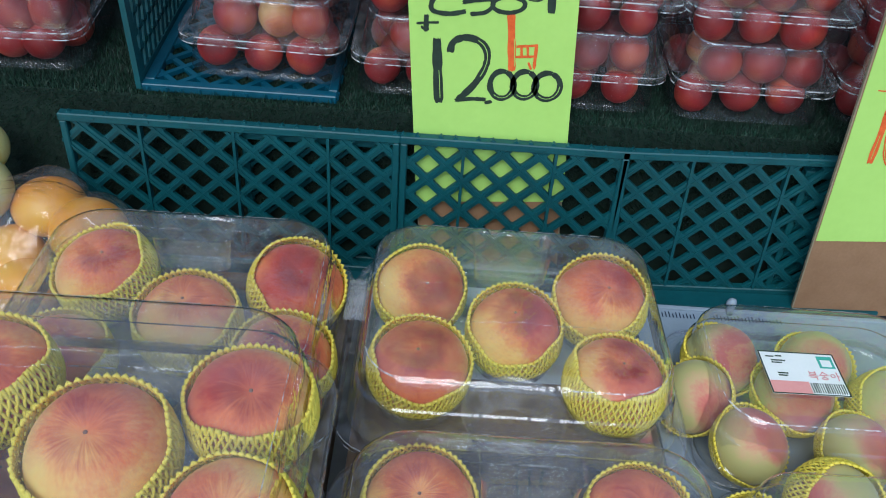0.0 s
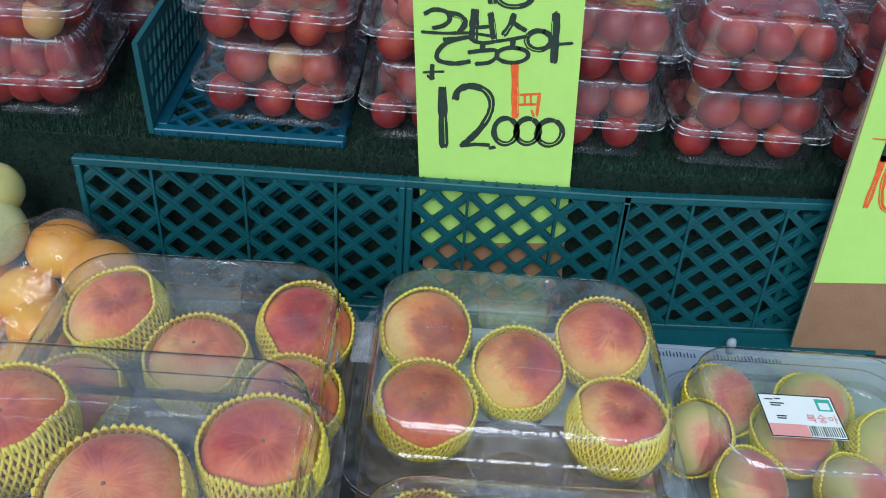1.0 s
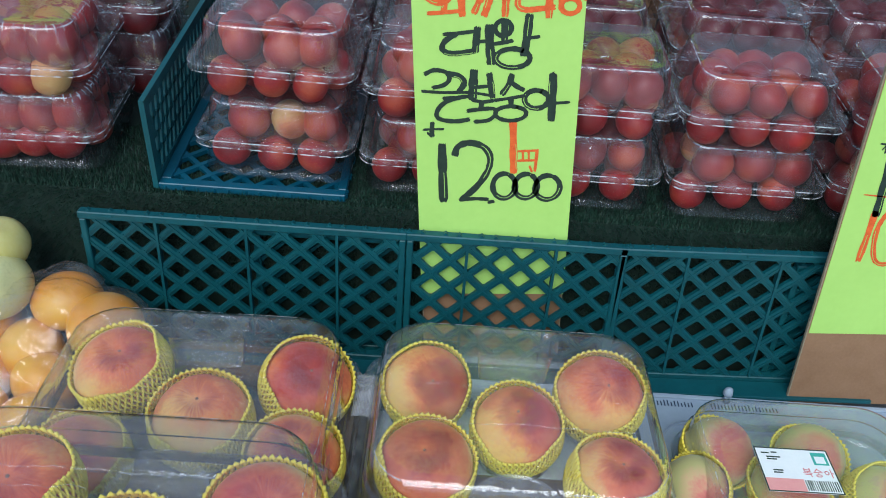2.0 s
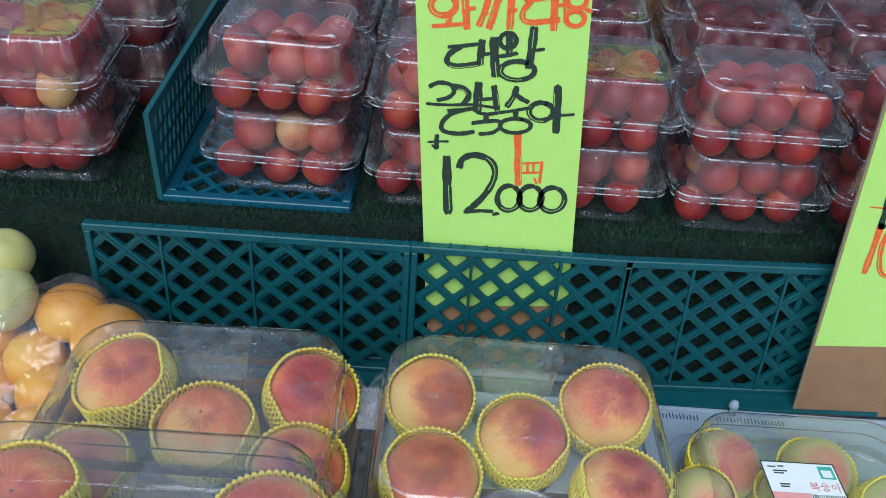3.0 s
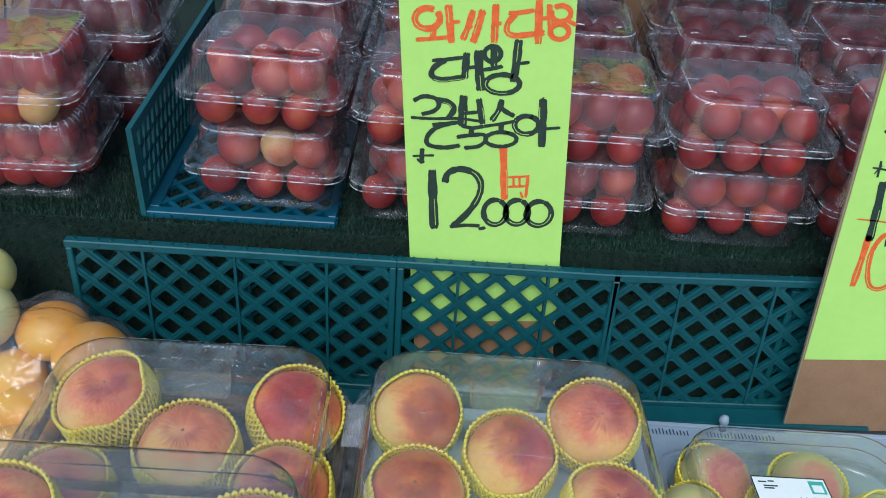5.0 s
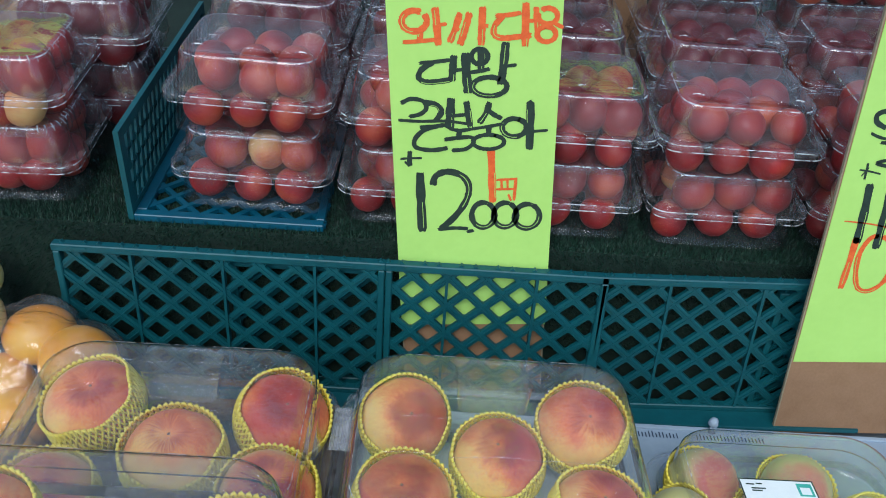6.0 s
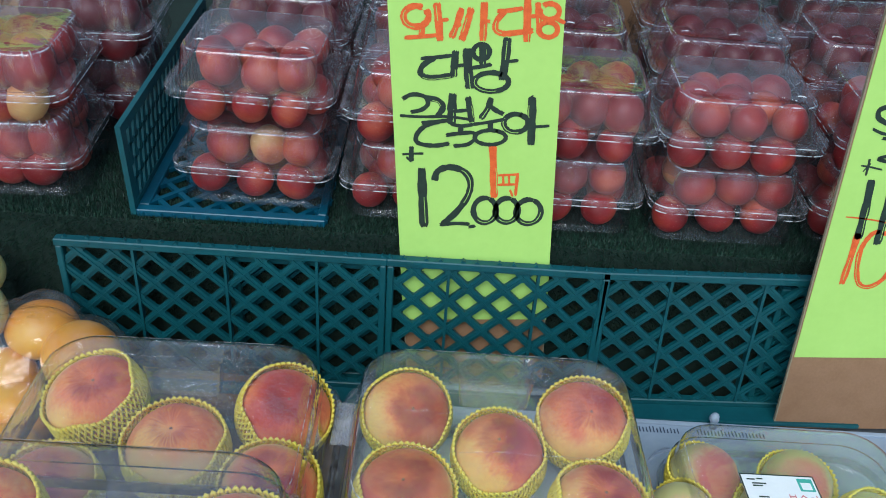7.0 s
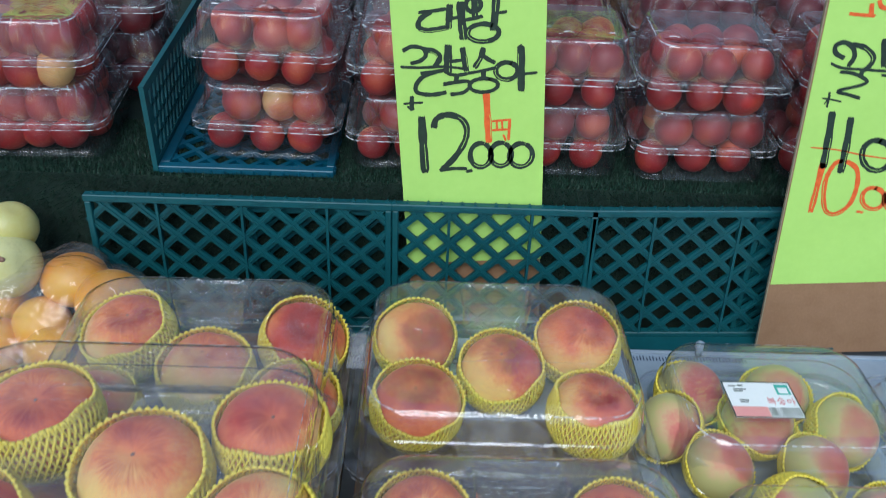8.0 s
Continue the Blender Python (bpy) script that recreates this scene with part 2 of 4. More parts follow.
def thing(name, m, label, category, group="", kind=""):
    ob = new(name)
    ob.empty_display_size = 0.02
    ob.matrix_world = m
    return tagged(ob, label, category, group, kind)


def box_into(bm, x0, x1, y0, y1, z0, z1, m=None):
    vs = [bm.verts.new((x, y, z)) for z in (z0, z1) for x, y in ((x0, y0), (x1, y0), (x1, y1), (x0, y1))]
    if m:
        for v in vs:
            v.co = m @ v.co
    for q in ((3, 2, 1, 0), (4, 5, 6, 7), (0, 1, 5, 4), (1, 2, 6, 5), (2, 3, 7, 6), (3, 0, 4, 7)):
        bm.faces.new([vs[i] for i in q])


def slab(x0, x1, y0, y1, z0, z1, bevel=0.0):
    bm = bmesh.new()
    box_into(bm, x0, x1, y0, y1, z0, z1)
    if bevel:
        bmesh.ops.bevel(bm, geom=bm.edges[:], offset=bevel, segments=2, affect="EDGES", profile=0.6)
    return bm


def ring(w, d, r, z, n=22, flute=0.0, waves=0, sag=0.0):
    """Points of a rounded rectangle, with upright flutes along its sides if asked for."""
    pts = []
    r = min(r, w / 2 - 1e-4, d / 2 - 1e-4)
    corners = ((w / 2 - r, d / 2 - r, 0), (-w / 2 + r, d / 2 - r, 90), (-w / 2 + r, -d / 2 + r, 180), (w / 2 - r, -d / 2 + r, 270))
    for k, (cx, cy, a0) in enumerate(corners):
        for i in range(9):
            a = radians(a0 + 90 * i / 8)
            pts.append([cx + r * math.cos(a), cy + r * math.sin(a), math.cos(a), math.sin(a)])
        nx, ny, na = corners[(k + 1) % 4]
        a = radians(a0 + 90)
        p = (cx + r * math.cos(a), cy + r * math.sin(a))
        q = (nx + r * math.cos(a), ny + r * math.sin(a))
        for i in range(1, n):
            f = i / n
            pts.append([p[0] + (q[0] - p[0]) * f, p[1] + (q[1] - p[1]) * f, math.cos(a), math.sin(a)])
    out = []
    for i, (x, y, nx, ny) in enumerate(pts):
        o = flute * (1 if (i * waves // 100) % 2 else -1) if flute else 0.0
        out.append(Vector((x + nx * o, y + ny * o, z)))
    return out


def loft(rings, cap_first=False, cap_last=False, dome=0.0):
    bm = bmesh.new()
    rows = [[bm.verts.new(p) for p in r] for r in rings]
    n = len(rows[0])
    for a, b in zip(rows, rows[1:]):
        for i in range(n):
            bm.faces.new((a[i], a[(i + 1) % n], b[(i + 1) % n], b[i]))
    for row, wanted, up in ((rows[0], cap_first, -1), (rows[-1], cap_last, 1)):
        if wanted:
            mid = sum((v.co for v in row), Vector()) / n
            inner = [bm.verts.new(mid + (v.co - mid) * 0.5 + Vector((0, 0, dome * up * 0.8))) for v in row]
            c = bm.verts.new(mid + Vector((0, 0, dome * up)))
            for i in range(n):
                bm.faces.new((row[i], row[(i + 1) % n], inner[(i + 1) % n], inner[i]))
                bm.faces.new((inner[i], inner[(i + 1) % n], c))
    return bm


# ---------- the stall's structure ----------
ground = part("ground", slab(-30, 30, -30, 30, -0.1, 0.0), M_GROUND)
tagged(ground, "grey paving under the fruit stall", "ground", kind="structure")

table = thing("display_table", pose(0, 0, 0), "dark low display table carrying the fruit boxes", "table")
part("tabletop", slab(-0.95, 0.95, 0.12, 0.868, 0.505, 0.545, 0.004), M_TABLE, table)
for lx in (-0.88, 0.88):
    for ly in (0.18, 0.81):
        part("leg", slab(lx - 0.025, lx + 0.025, ly - 0.025, ly + 0.025, 0.0, 0.505), M_TABLE, table)

SLOPE = 5.0
STEP = pose(0, 0.876, 0.757, SLOPE)          # front top edge of the turf step; its top rises gently to the back
step = thing("turf_step", pose(0, 0, 0), "raised bench covered with dark green artificial turf", "bench", kind="structure")
bm = bmesh.new()
rise = math.tan(radians(SLOPE)) * 1.5
side = [(0.876, 0.0), (2.376, 0.0), (2.376, 0.757 + rise), (0.876, 0.757)]
ends = [[bm.verts.new((x, y, z)) for y, z in side] for x in (-1.6, 1.6)]
bm.faces.new(ends[0][::-1]), bm.faces.new(ends[1])
for i in range(4):
    bm.faces.new((ends[0][i], ends[0][(i + 1) % 4], ends[1][(i + 1) % 4], ends[1][i]))
bmesh.ops.recalc_face_normals(bm, faces=bm.faces[:])
part("turf_cover", bm, M_TURF, step, "dark green turf sheet")
# unseen wall, added so that the lids don't mirror open sky
back = part("wall_back", slab(-6, 6, 2.6, 2.75, 0.0, 3.4), M_WALL)
tagged(back, "unseen plain wall added behind the stall to shape lid reflections", "wall", kind="structure")


def turf_blades():
    rng = random.Random(4)
    verts, faces = [], []

    def blade(base, up):
        a = rng.uniform(0, 6.283)
        s = Vector((math.cos(a), math.sin(a), 0.0)) * 0.0007
        tip = base + up * rng.uniform(0.004, 0.0075) + Vector((rng.gauss(0, 0.0018), rng.gauss(0, 0.0018), rng.gauss(0, 0.001)))
        k = len(verts)
        verts.extend((base - s, base + s, tip))
        faces.append((k, k + 1, k + 2))

    for _ in range(52000):
        y = 0.14 * rng.random() ** 1.4
        blade(STEP @ Vector((rng.uniform(-0.72, 0.72), y, 0.0)), Vector((0, 0, 1)))
    for _ in range(30000):
        blade(Vector((rng.uniform(-0.72, 0.72), 0.876, 0.757 - 0.14 * rng.random() ** 1.3)), Vector((0, -1, 0.2)))
    me = bpy.data.meshes.new("turf_blades")
    me.from_pydata(verts, [], faces)
    me.materials.append(M_BLADE)
    return tagged(new("turf_blades", me), "short dark green artificial grass pile", "artificial turf", kind="stuff")


turf_blades()


# ---------- plastic lattice panels ----------
def clipped(p, q, w, h):
    """The piece of the segment p-q inside the rectangle 0..w, 0..h."""
    t0, t1 = 0.0, 1.0
    d = (q[0] - p[0], q[1] - p[1])
    for a, b, lo, hi in ((p[0], d[0], 0, w), (p[1], d[1], 0, h)):
        if abs(b) < 1e-9:
            continue
        u, v = (lo - a) / b, (hi - a) / b
        t0, t1 = max(t0, min(u, v)), min(t1, max(u, v))
    if t1 - t0 < 1e-4:
        return None
    return (p[0] + d[0] * t0, p[1] + d[1] * t0), (p[0] + d[0] * t1, p[1] + d[1] * t1)


def bar_into(bm, p, q, width, y0, y1):
    v = Vector((q[0] - p[0], q[1] - p[1]))
    length, a = v.length, math.atan2(v.y, v.x)
    m = Matrix.Translation((p[0], 0, p[1])) @ Matrix.Rotation(-a, 4, "Y")
    box_into(bm, 0, length, y0, y1, -width / 2, width / 2, m)


def lattice_panel(parent, w, h, px, pz, x_off, z_off, ribs, mat, bar=0.0086, edge=0.0095, depth=0.012, slots=True):
    """A moulded panel in its own x-z plane, front at -y: rim, crossed bars with a raised spine, upright ribs."""
    bm = bmesh.new()
    k = pz / px
    n = int((w + h / k) / px) + 4
    for sgn in (1, -1):
        for i in range(-n, n + 1):
            x = x_off + i * px
            z = z_off
            p, q = (x - 2 * w, z - sgn * k * 2 * w), (x + 2 * w, z + sgn * k * 2 * w)
            c = clipped(p, q, w, h)
            if c:
                shift = 0.0004 * sgn
                bar_into(bm, c[0], c[1], bar, -0.0025 + shift, 0.0025 + shift)
                bar_into(bm, c[0], c[1], bar * 0.16, -0.0044 + shift, -0.0026 + shift)
    for i in range(-n, n + 1):
        for j in range(-n, n + 1):
            x, z = x_off + (i + j) * px / 2, z_off + (j - i) * pz / 2
            if 0.006 < x < w - 0.006 and 0.006 < z < h - 0.006:
                m = Matrix.Translation((x, 0, z))
                turned = [(0.0073 * math.cos(math.tau * (k_ + 0.5) / 8), 0.0073 * math.sin(math.tau * (k_ + 0.5) / 8)) for k_ in range(8)]
                front = [bm.verts.new(m @ Vector((p, -0.0031, q))) for p, q in turned]
                rear = [bm.verts.new(m @ Vector((p, 0.0031, q))) for p, q in turned]
                bm.faces.new(front)
                bm.faces.new(rear[::-1])
                for k_ in range(8):
                    bm.faces.new((front[k_], rear[k_], rear[(k_ + 1) % 8], front[(k_ + 1) % 8]))
    part("lattice", bm, mat, parent)
    bm = bmesh.new()
    for x0, x1, z0, z1 in ((-0.001, w + 0.001, h - edge, h), (-0.001, w + 0.001, 0, edge * 0.9), (0, edge * 0.8, edge, h - edge), (w - edge * 0.8, w, edge, h - edge)):
        box_into(bm, x0, x1, -depth * 0.5, depth * 0.5, z0, z1)
    bmesh.ops.bevel(bm, geom=bm.edges[:], offset=0.0012, segments=1, affect="EDGES")
    part("rim", bm, mat, parent)
    if slots:
        part("foot_flange", slab(0.0, w, -0.034, -depth * 0.5 - 0.0005, -0.003, 0.002, 0.0008), mat, parent)
    for x in ribs:
        bm = bmesh.new()
        box_into(bm, x - 0.0016, x + 0.0016, -0.0055, 0.004, edge * 0.5, h - edge * 0.5)
        part("rib", bm, mat, parent)
    if slots:
        i = 0
        while 0.02 + i * 0.06 < w - 0.03:
            x = 0.022 + i * 0.06
            bm = bmesh.new()
            box_into(bm, x, x + 0.017, -depth * 0.5 - 0.0012, -depth * 0.5 + 0.001, h - 0.0048, h - 0.0022)
            part("clip", bm, mat, parent)
            i += 1


FENCE_Z0, FENCE_H = 0.549, 0.194
for x0, w, phase, name_ribs, label in (
        (-0.444, 0.372, 0.0023, (0.086, 0.189, 0.293), "teal plastic lattice panel standing on edge before the turf step"),
        (-0.071, 0.252, 0.0103, (0.070, 0.172), "teal plastic lattice panel with a lime sign behind it"),
        (0.1810, 0.330, 0.0023, (0.078, 0.185, 0.285), "dark teal lattice panel beside the cardboard sign")):
    panel = thing("lattice_panel", pose(x0, 0.853, FENCE_Z0, 0, -2.0 if x0 > 0.1 else 0.0, 0), label, "crate panel", "lattice panels")
    lattice_panel(panel, w, FENCE_H, 0.0414, 0.0402, phase, 0.038, name_ribs, M_TEAL)

# second layer of lattice showing through the first
for x0, w, y in ((0.385, 0.15, 0.866), (-0.250, 0.176, 0.8675)):
    panel = thing("lattice_panel", pose(x0, y, FENCE_Z0 + 0.004), "teal plastic lattice panel doubled behind another", "crate panel", "lattice panels")
    lattice_panel(panel, w, FENCE_H - 0.02, 0.0414, 0.0402, 0.017, 0.02, (), M_TEAL, slots=False)

# crate cut open: floor and one side wall
crate = thing("plastic_crate", STEP @ pose(-0.359, 0.004, 0.004), "blue-teal plastic crate with slotted side holding fruit punnets", "crate")
W, D = 0.214, 0.37
for sgn in (1, -1):
    for i in range(-14, 24):
        p, q = (i * 0.036 - 0.6, 0.01 - sgn * 0.6), (i * 0.036 + 0.6, 0.01 + sgn * 0.6)
        c = clipped(p, q, W, D)
        if c:
            bm = bmesh.new()
            box_into(bm, 0, math.dist(*c), -0.003, 0.003, 0.0, 0.005 + 0.0003 * sgn, Matrix.Translation((c[0][0], c[0][1], 0)) @ Matrix.Rotation(math.atan2(c[1][1] - c[0][1], c[1][0] - c[0][0]), 4, "Z"))
            part("floor_bar", bm, M_BLUE, crate)
bm = bmesh.new()
for a in ((0, W, 0, 0.012), (0, W, D - 0.012, D), (0, 0.012, 0.012, D - 0.012), (W - 0.010, W, 0.012, D - 0.012)):
    box_into(bm, a[0], a[1], a[2], a[3], -0.002, 0.0075)
bmesh.ops.bevel(bm, geom=bm.edges[:], offset=0.001, segments=1, affect="EDGES")
part("floor_rim", bm, M_BLUE, crate)
bm = bmesh.new()
HW = 0.113
for a in ((0, 0.014, 0, HW), (D - 0.012, D, 0, HW), (0.014, D - 0.012, HW - 0.012, HW), (0.014, D - 0.012, 0, 0.014)):
    box_into(bm, -0.006, 0.0, a[0], a[1], a[2], a[3])
part("side_frame", bm, M_TEAL, crate)
bm = bmesh.new()
for k in range(5):
    zc = 0.014 + (HW - 0.026) * k / 4
    if 0 < k < 4:
        box_into(bm, -0.0046, -0.0014, 0.014, D - 0.012, zc - 0.0028, zc + 0.0028)
for k in range(4):
    za, zb = 0.014 + (HW - 0.026) * k / 4 - 0.002, 0.014 + (HW - 0.026) * (k + 1) / 4 + 0.002
    for i in range(24):
        y = 0.020 + i * 0.0165 + (0.008 if k % 2 else 0.0)
        if y < D - 0.016:
            m = Matrix.Translation((-0.003, y, (za + zb) / 2)) @ Matrix.Rotation(radians(-14), 4, "X")
            box_into(bm, -0.002, 0.002, -0.0042, 0.0042, -(zb - za) / 2, (zb - za) / 2, m)
part("side_slats", bm, M_TEAL, crate)


# ---------- hand-lettered signs ----------
def draw(bm, strokes):
    """Marker strokes in millimetres: bars (x0, y0, x1, y1, width), arcs (cx, cy, rx, ry, from, to, width) and bent strokes ([(x, y), ...], width).
    Each is laid down as a few bristle tracks, which part and run dry here and there."""
    rng = random.Random(9)
    lift = [0.0]

    def strip(pts, w):
        w *= 1.15
        n = max(2, int(w / 0.75))
        lift[0] += 0.00004
        dry = {rng.randrange(1, n - 1): rng.uniform(0.05, 0.6)} if w > 5.5 else {}
        rows = []
        for i, p in enumerate(pts):
            a, b = pts[max(i - 1, 0)], pts[min(i + 1, len(pts) - 1)]
            t = Vector((b[0] - a[0], b[1] - a[1])).normalized()
            ww = w * rng.uniform(0.88, 1.10) * (0.8 if i in (0, len(pts) - 1) else 1.0)
            slip = [rng.uniform(-0.8, 0.8) if i in (0, len(pts) - 1) else 0.0 for _ in range(n + 1)]
            rows.append([bm.verts.new(((p[0] - t.y * ww * (k / n - 0.5) + t.x * slip[k]) / 1000, -0.0006 - lift[0], (p[1] + t.x * ww * (k / n - 0.5) + t.y * slip[k]) / 1000)) for k in range(n + 1)])
        for i, (r, q) in enumerate(zip(rows, rows[1:])):
            for k in range(n):
                if k in dry and dry[k] < i / len(rows) < dry[k] + 0.35:
                    continue
                bm.faces.new((r[k], r[k + 1], q[k + 1], q[k]))

    def glide(c):
        out = []
        for i in range(len(c) - 1):
            p0, p1, p2, p3 = c[max(i - 1, 0)], c[i], c[i + 1], c[min(i + 2, len(c) - 1)]
            for j in range(5):
                u = j / 5
                out.append(tuple(0.5 * (2 * p1[q] + (p2[q] - p0[q]) * u + (2 * p0[q] - 5 * p1[q] + 4 * p2[q] - p3[q]) * u * u + (3 * p1[q] - p0[q] - 3 * p2[q] + p3[q]) * u ** 3) for q in (0, 1)))
        return out + [tuple(c[-1])]

    for s in strokes:
        if len(s) == 2:
            strip(glide(s[0]), s[1])
        elif len(s) == 5:
            x0, y0, x1, y1, w = s
            strip([(x0 + (x1 - x0) * i / 9, y0 + (y1 - y0) * i / 9) for i in range(10)], w)
        else:
            cx, cy, rx, ry, a0, a1, w = s
            n = max(6, int(abs(a1 - a0) / 14))
            strip([(cx + rx * math.cos(radians(a0 + (a1 - a0) * i / n)), cy + ry * math.sin(radians(a0 + (a1 - a0) * i / n))) for i in range(n + 1)], w)
    return bm


def price_sign(m, w, top, paper_from, bottom, black, red, label, proud=-0.0022):
    s = thing("price_sign", m, label, "sign", "price signs")
    part("board", slab(-proud, w + proud, 0.0006, 0.0042, bottom, top - 0.001), M_CARD, s, "brown corrugated cardboard")
    bm = bmesh.new()
    for x in (-proud - 0.0016, w + proud + 0.0001):
        box_into(bm, x, x + 0.0015, 0.0004, 0.0044, bottom, top - 0.001)
    part("board_edge", bm, M_CARD_EDGE, s, "frayed corrugated edge")
    part("paper", slab(0, w, -0.0002, 0.0005, paper_from, top), M_LIME, s, "fluorescent lime paper")
    for strokes in black:
        part("character", draw(bmesh.new(), strokes), M_INK, s, "black brush-written character")
    for strokes in red:
        part("character", draw(bmesh.new(), strokes), M_RED, s, "red brush-written character")
    return s


RED_A = [([(36.5, 283.7), (39.1, 278.2), (37.5, 272.4), (32.3, 268.1), (25.2, 267), (18.7, 269.3), (15.1, 274.4), (15.5, 280.3), (19.8, 285.1), (26.5, 287.2), (33.4, 285.9)], 5.5),
       ([(33.2, 267.3), (31.4, 257.2)], 5),
       ([(15.3, 256.2), (32.8, 257.2), (51.5, 259)], 3.6),
       ([(47.1, 289.7), (48.6, 272.9), (49.7, 252.9)], 6.5),
       ([(49.2, 272.9), (58.5, 274)], 3.2)]
RED_B = [([(71.2, 284.8), (66.4, 269.4), (60.8, 255.8)], 5.5),
       ([(80.4, 284.8), (75.6, 267.6), (70.8, 252.9)], 6),
       ([(63, 266.6), (70.3, 268.7)], 3),
       ([(92.8, 290.4), (92.2, 272.9), (91.6, 252.5)], 6.5),
       ([(92.5, 272.2), (98.8, 271.5)], 3)]
RED_C = [([(105.3, 281.4), (117.5, 282.1), (129.6, 284.1)], 4),
       ([(113.2, 281.4), (104.8, 272.2), (104.2, 263), (112.2, 259.4), (126.2, 260.5), (140.2, 261.9)], 5),
       ([(133.9, 293.8), (134.2, 272.9), (134.5, 250.7)], 6.5),
       ([(134.4, 275.8), (143, 276.5)], 3.2)]
RED_D = [([(143.8, 289.7), (145, 274.7), (146.3, 258.7)], 5),
       ([(149.1, 286.5), (153.8, 288.2), (159, 287.5), (163, 284.6), (164.5, 280.4), (163.1, 276.2), (159.1, 273.5), (153.9, 273.1), (149.1, 275.1), (146.4, 278.9), (146.5, 283.3)], 4.5),
       ([(152.9, 270.4), (158.4, 269.7), (162.5, 266.5), (163.7, 261.9), (161.5, 257.7), (156.7, 255.5), (151.1, 256.2), (147, 259.4), (145.8, 264), (148.1, 268.2), (152.9, 270.4)], 4.5),
       ([(162.2, 273.6), (170.4, 269.4)], 3.5)]
DAE = [([(30.5, 234.9), (45.5, 236), (61.8, 237.9)], 3.6),
       ([(44.1, 235.3), (32.3, 227.8), (29.9, 219.1), (40, 214.9), (62.8, 217.6)], 5),
       ([(64.9, 242.7), (63.7, 229.3), (62.4, 215.7)], 6.5),
       ([(76.4, 244.9), (77.2, 223.6), (79.1, 202.6)], 8),
       ([(64, 227), (76.6, 228.2)], 3.2)]
WANG = [([(88.8, 248.8), (93.9, 248), (97.5, 244.6), (98.2, 239.7), (95.7, 235.4), (90.9, 233.4), (85.9, 234.6), (82.6, 238.4), (82.4, 243.3), (85.4, 247.3), (90.2, 248.9)], 4.5),
       ([(91.6, 250.7), (91.6, 227)], 6),
       ([(80.7, 224.8), (91.2, 226.3), (100.4, 228.5)], 3.8),
       ([(115.6, 255.1), (114, 233), (111.6, 211.9)], 7.5),
       ([(114, 230.8), (126.9, 232.3)], 3.2),
       ([(109.1, 218.5), (116.4, 213.8), (117.3, 207.5), (111.5, 202.1), (101.2, 199.9), (90.7, 201.7), (84.2, 206.9), (84.3, 213.2), (90.9, 218.2), (101.4, 219.8), (111.5, 217.6)], 4.8)]
KKUL = [([(10.7, 192.5), (20.7, 197.2), (33.1, 194.8), (36.3, 187), (29.8, 180.6), (18.4, 177.9)], 4.2),
       ([(33.7, 193.3), (46.2, 190.9), (51.6, 183), (45.7, 173.5)], 5.4),
       ([(6.9, 174.3), (29.4, 172.7), (57, 172.7), (83.1, 168.6)], 3),
       ([(29.2, 165.8), (43.4, 167), (56.2, 168.6)], 4),
       ([(49.1, 167.8), (32.6, 162.2), (23.6, 152.4), (24.7, 143.3), (41.1, 140), (57.8, 142.5)], 4.4)]
BOK = [([(61.7, 198), (60.7, 181), (59.7, 164.6)], 8),
       ([(77, 194.1), (79, 181), (81, 166.2)], 6),
       ([(61.4, 178.3), (77.6, 179.8)], 3.5),
       ([(59, 164.6), (70.3, 162.2), (82.4, 163.8)], 3.6),
       ([(70.3, 163), (68.8, 153.2)], 4.5),
       ([(54.4, 152), (68.8, 154), (82.4, 154.4), (84.5, 148.3), (76.5, 141.2), (62.1, 139.6)], 4)]
SUNG = [([(100.7, 193.3), (97.3, 181.4), (90.2, 170.2)], 5.4),
       ([(97.9, 186.2), (105, 179.8), (113.5, 175.1)], 4.4),
       ([(82.4, 163.8), (98.4, 166.2), (115, 169.4)], 3.2),
       ([(100.2, 166.2), (100.2, 156.5)], 4.8),
       ([(105.7, 156.8), (113.8, 153.6), (116.4, 148.5), (112.5, 143.7), (103.7, 141), (93.5, 141.6), (86, 145.2), (84.3, 150.4), (89.1, 155), (98.3, 157.2), (108.3, 156.2)], 4)]
AH = [([(130.5, 174.5), (136.7, 170.5), (138.9, 164.3), (136, 158.3), (129.3, 155.1), (121.4, 155.8), (115.6, 160.2), (114.2, 166.6), (117.7, 172.3), (124.7, 175), (132.4, 173.7)], 5),
       ([(142.2, 193.3), (142.7, 167), (142.9, 140)], 7.5),
       ([(138.4, 190.9), (143.2, 194.1)], 3),
       ([(143, 160.5), (161.4, 161.8)], 3)]
CROSS = [([(7.8, 130), (18.7, 130.8), (30.7, 130.8)], 2.4),
       ([(18, 139.2), (17.2, 130), (17.2, 121.5)], 4.6),
       ([(12.3, 126.6), (17.2, 121.5)], 2.6)]
ONE = [([(27.8, 113.9), (27.9, 78.3), (28.4, 40.6)], 8.5)]
TWO = [([(41.3, 98.4), (44.6, 109.6), (57.2, 114.7), (72.6, 109.6), (79.8, 96.7), (76.7, 79.2), (64.4, 59.6), (48.8, 44.2)], 6.4),
       ([(45.7, 43.3), (62.7, 45.1), (78.7, 44.2)], 4)]
DOT = [([(77.8, 40.2), (85.5, 42)], 3.8)]
ZEROS = [(95.6, 61.4, 12.6, 15.7, 70, 430, 5.4), (119.5, 61.4, 12.6, 15.3, 70, 430, 5.4), (143.4, 59.6, 13.7, 15.3, 70, 430, 5.4)]
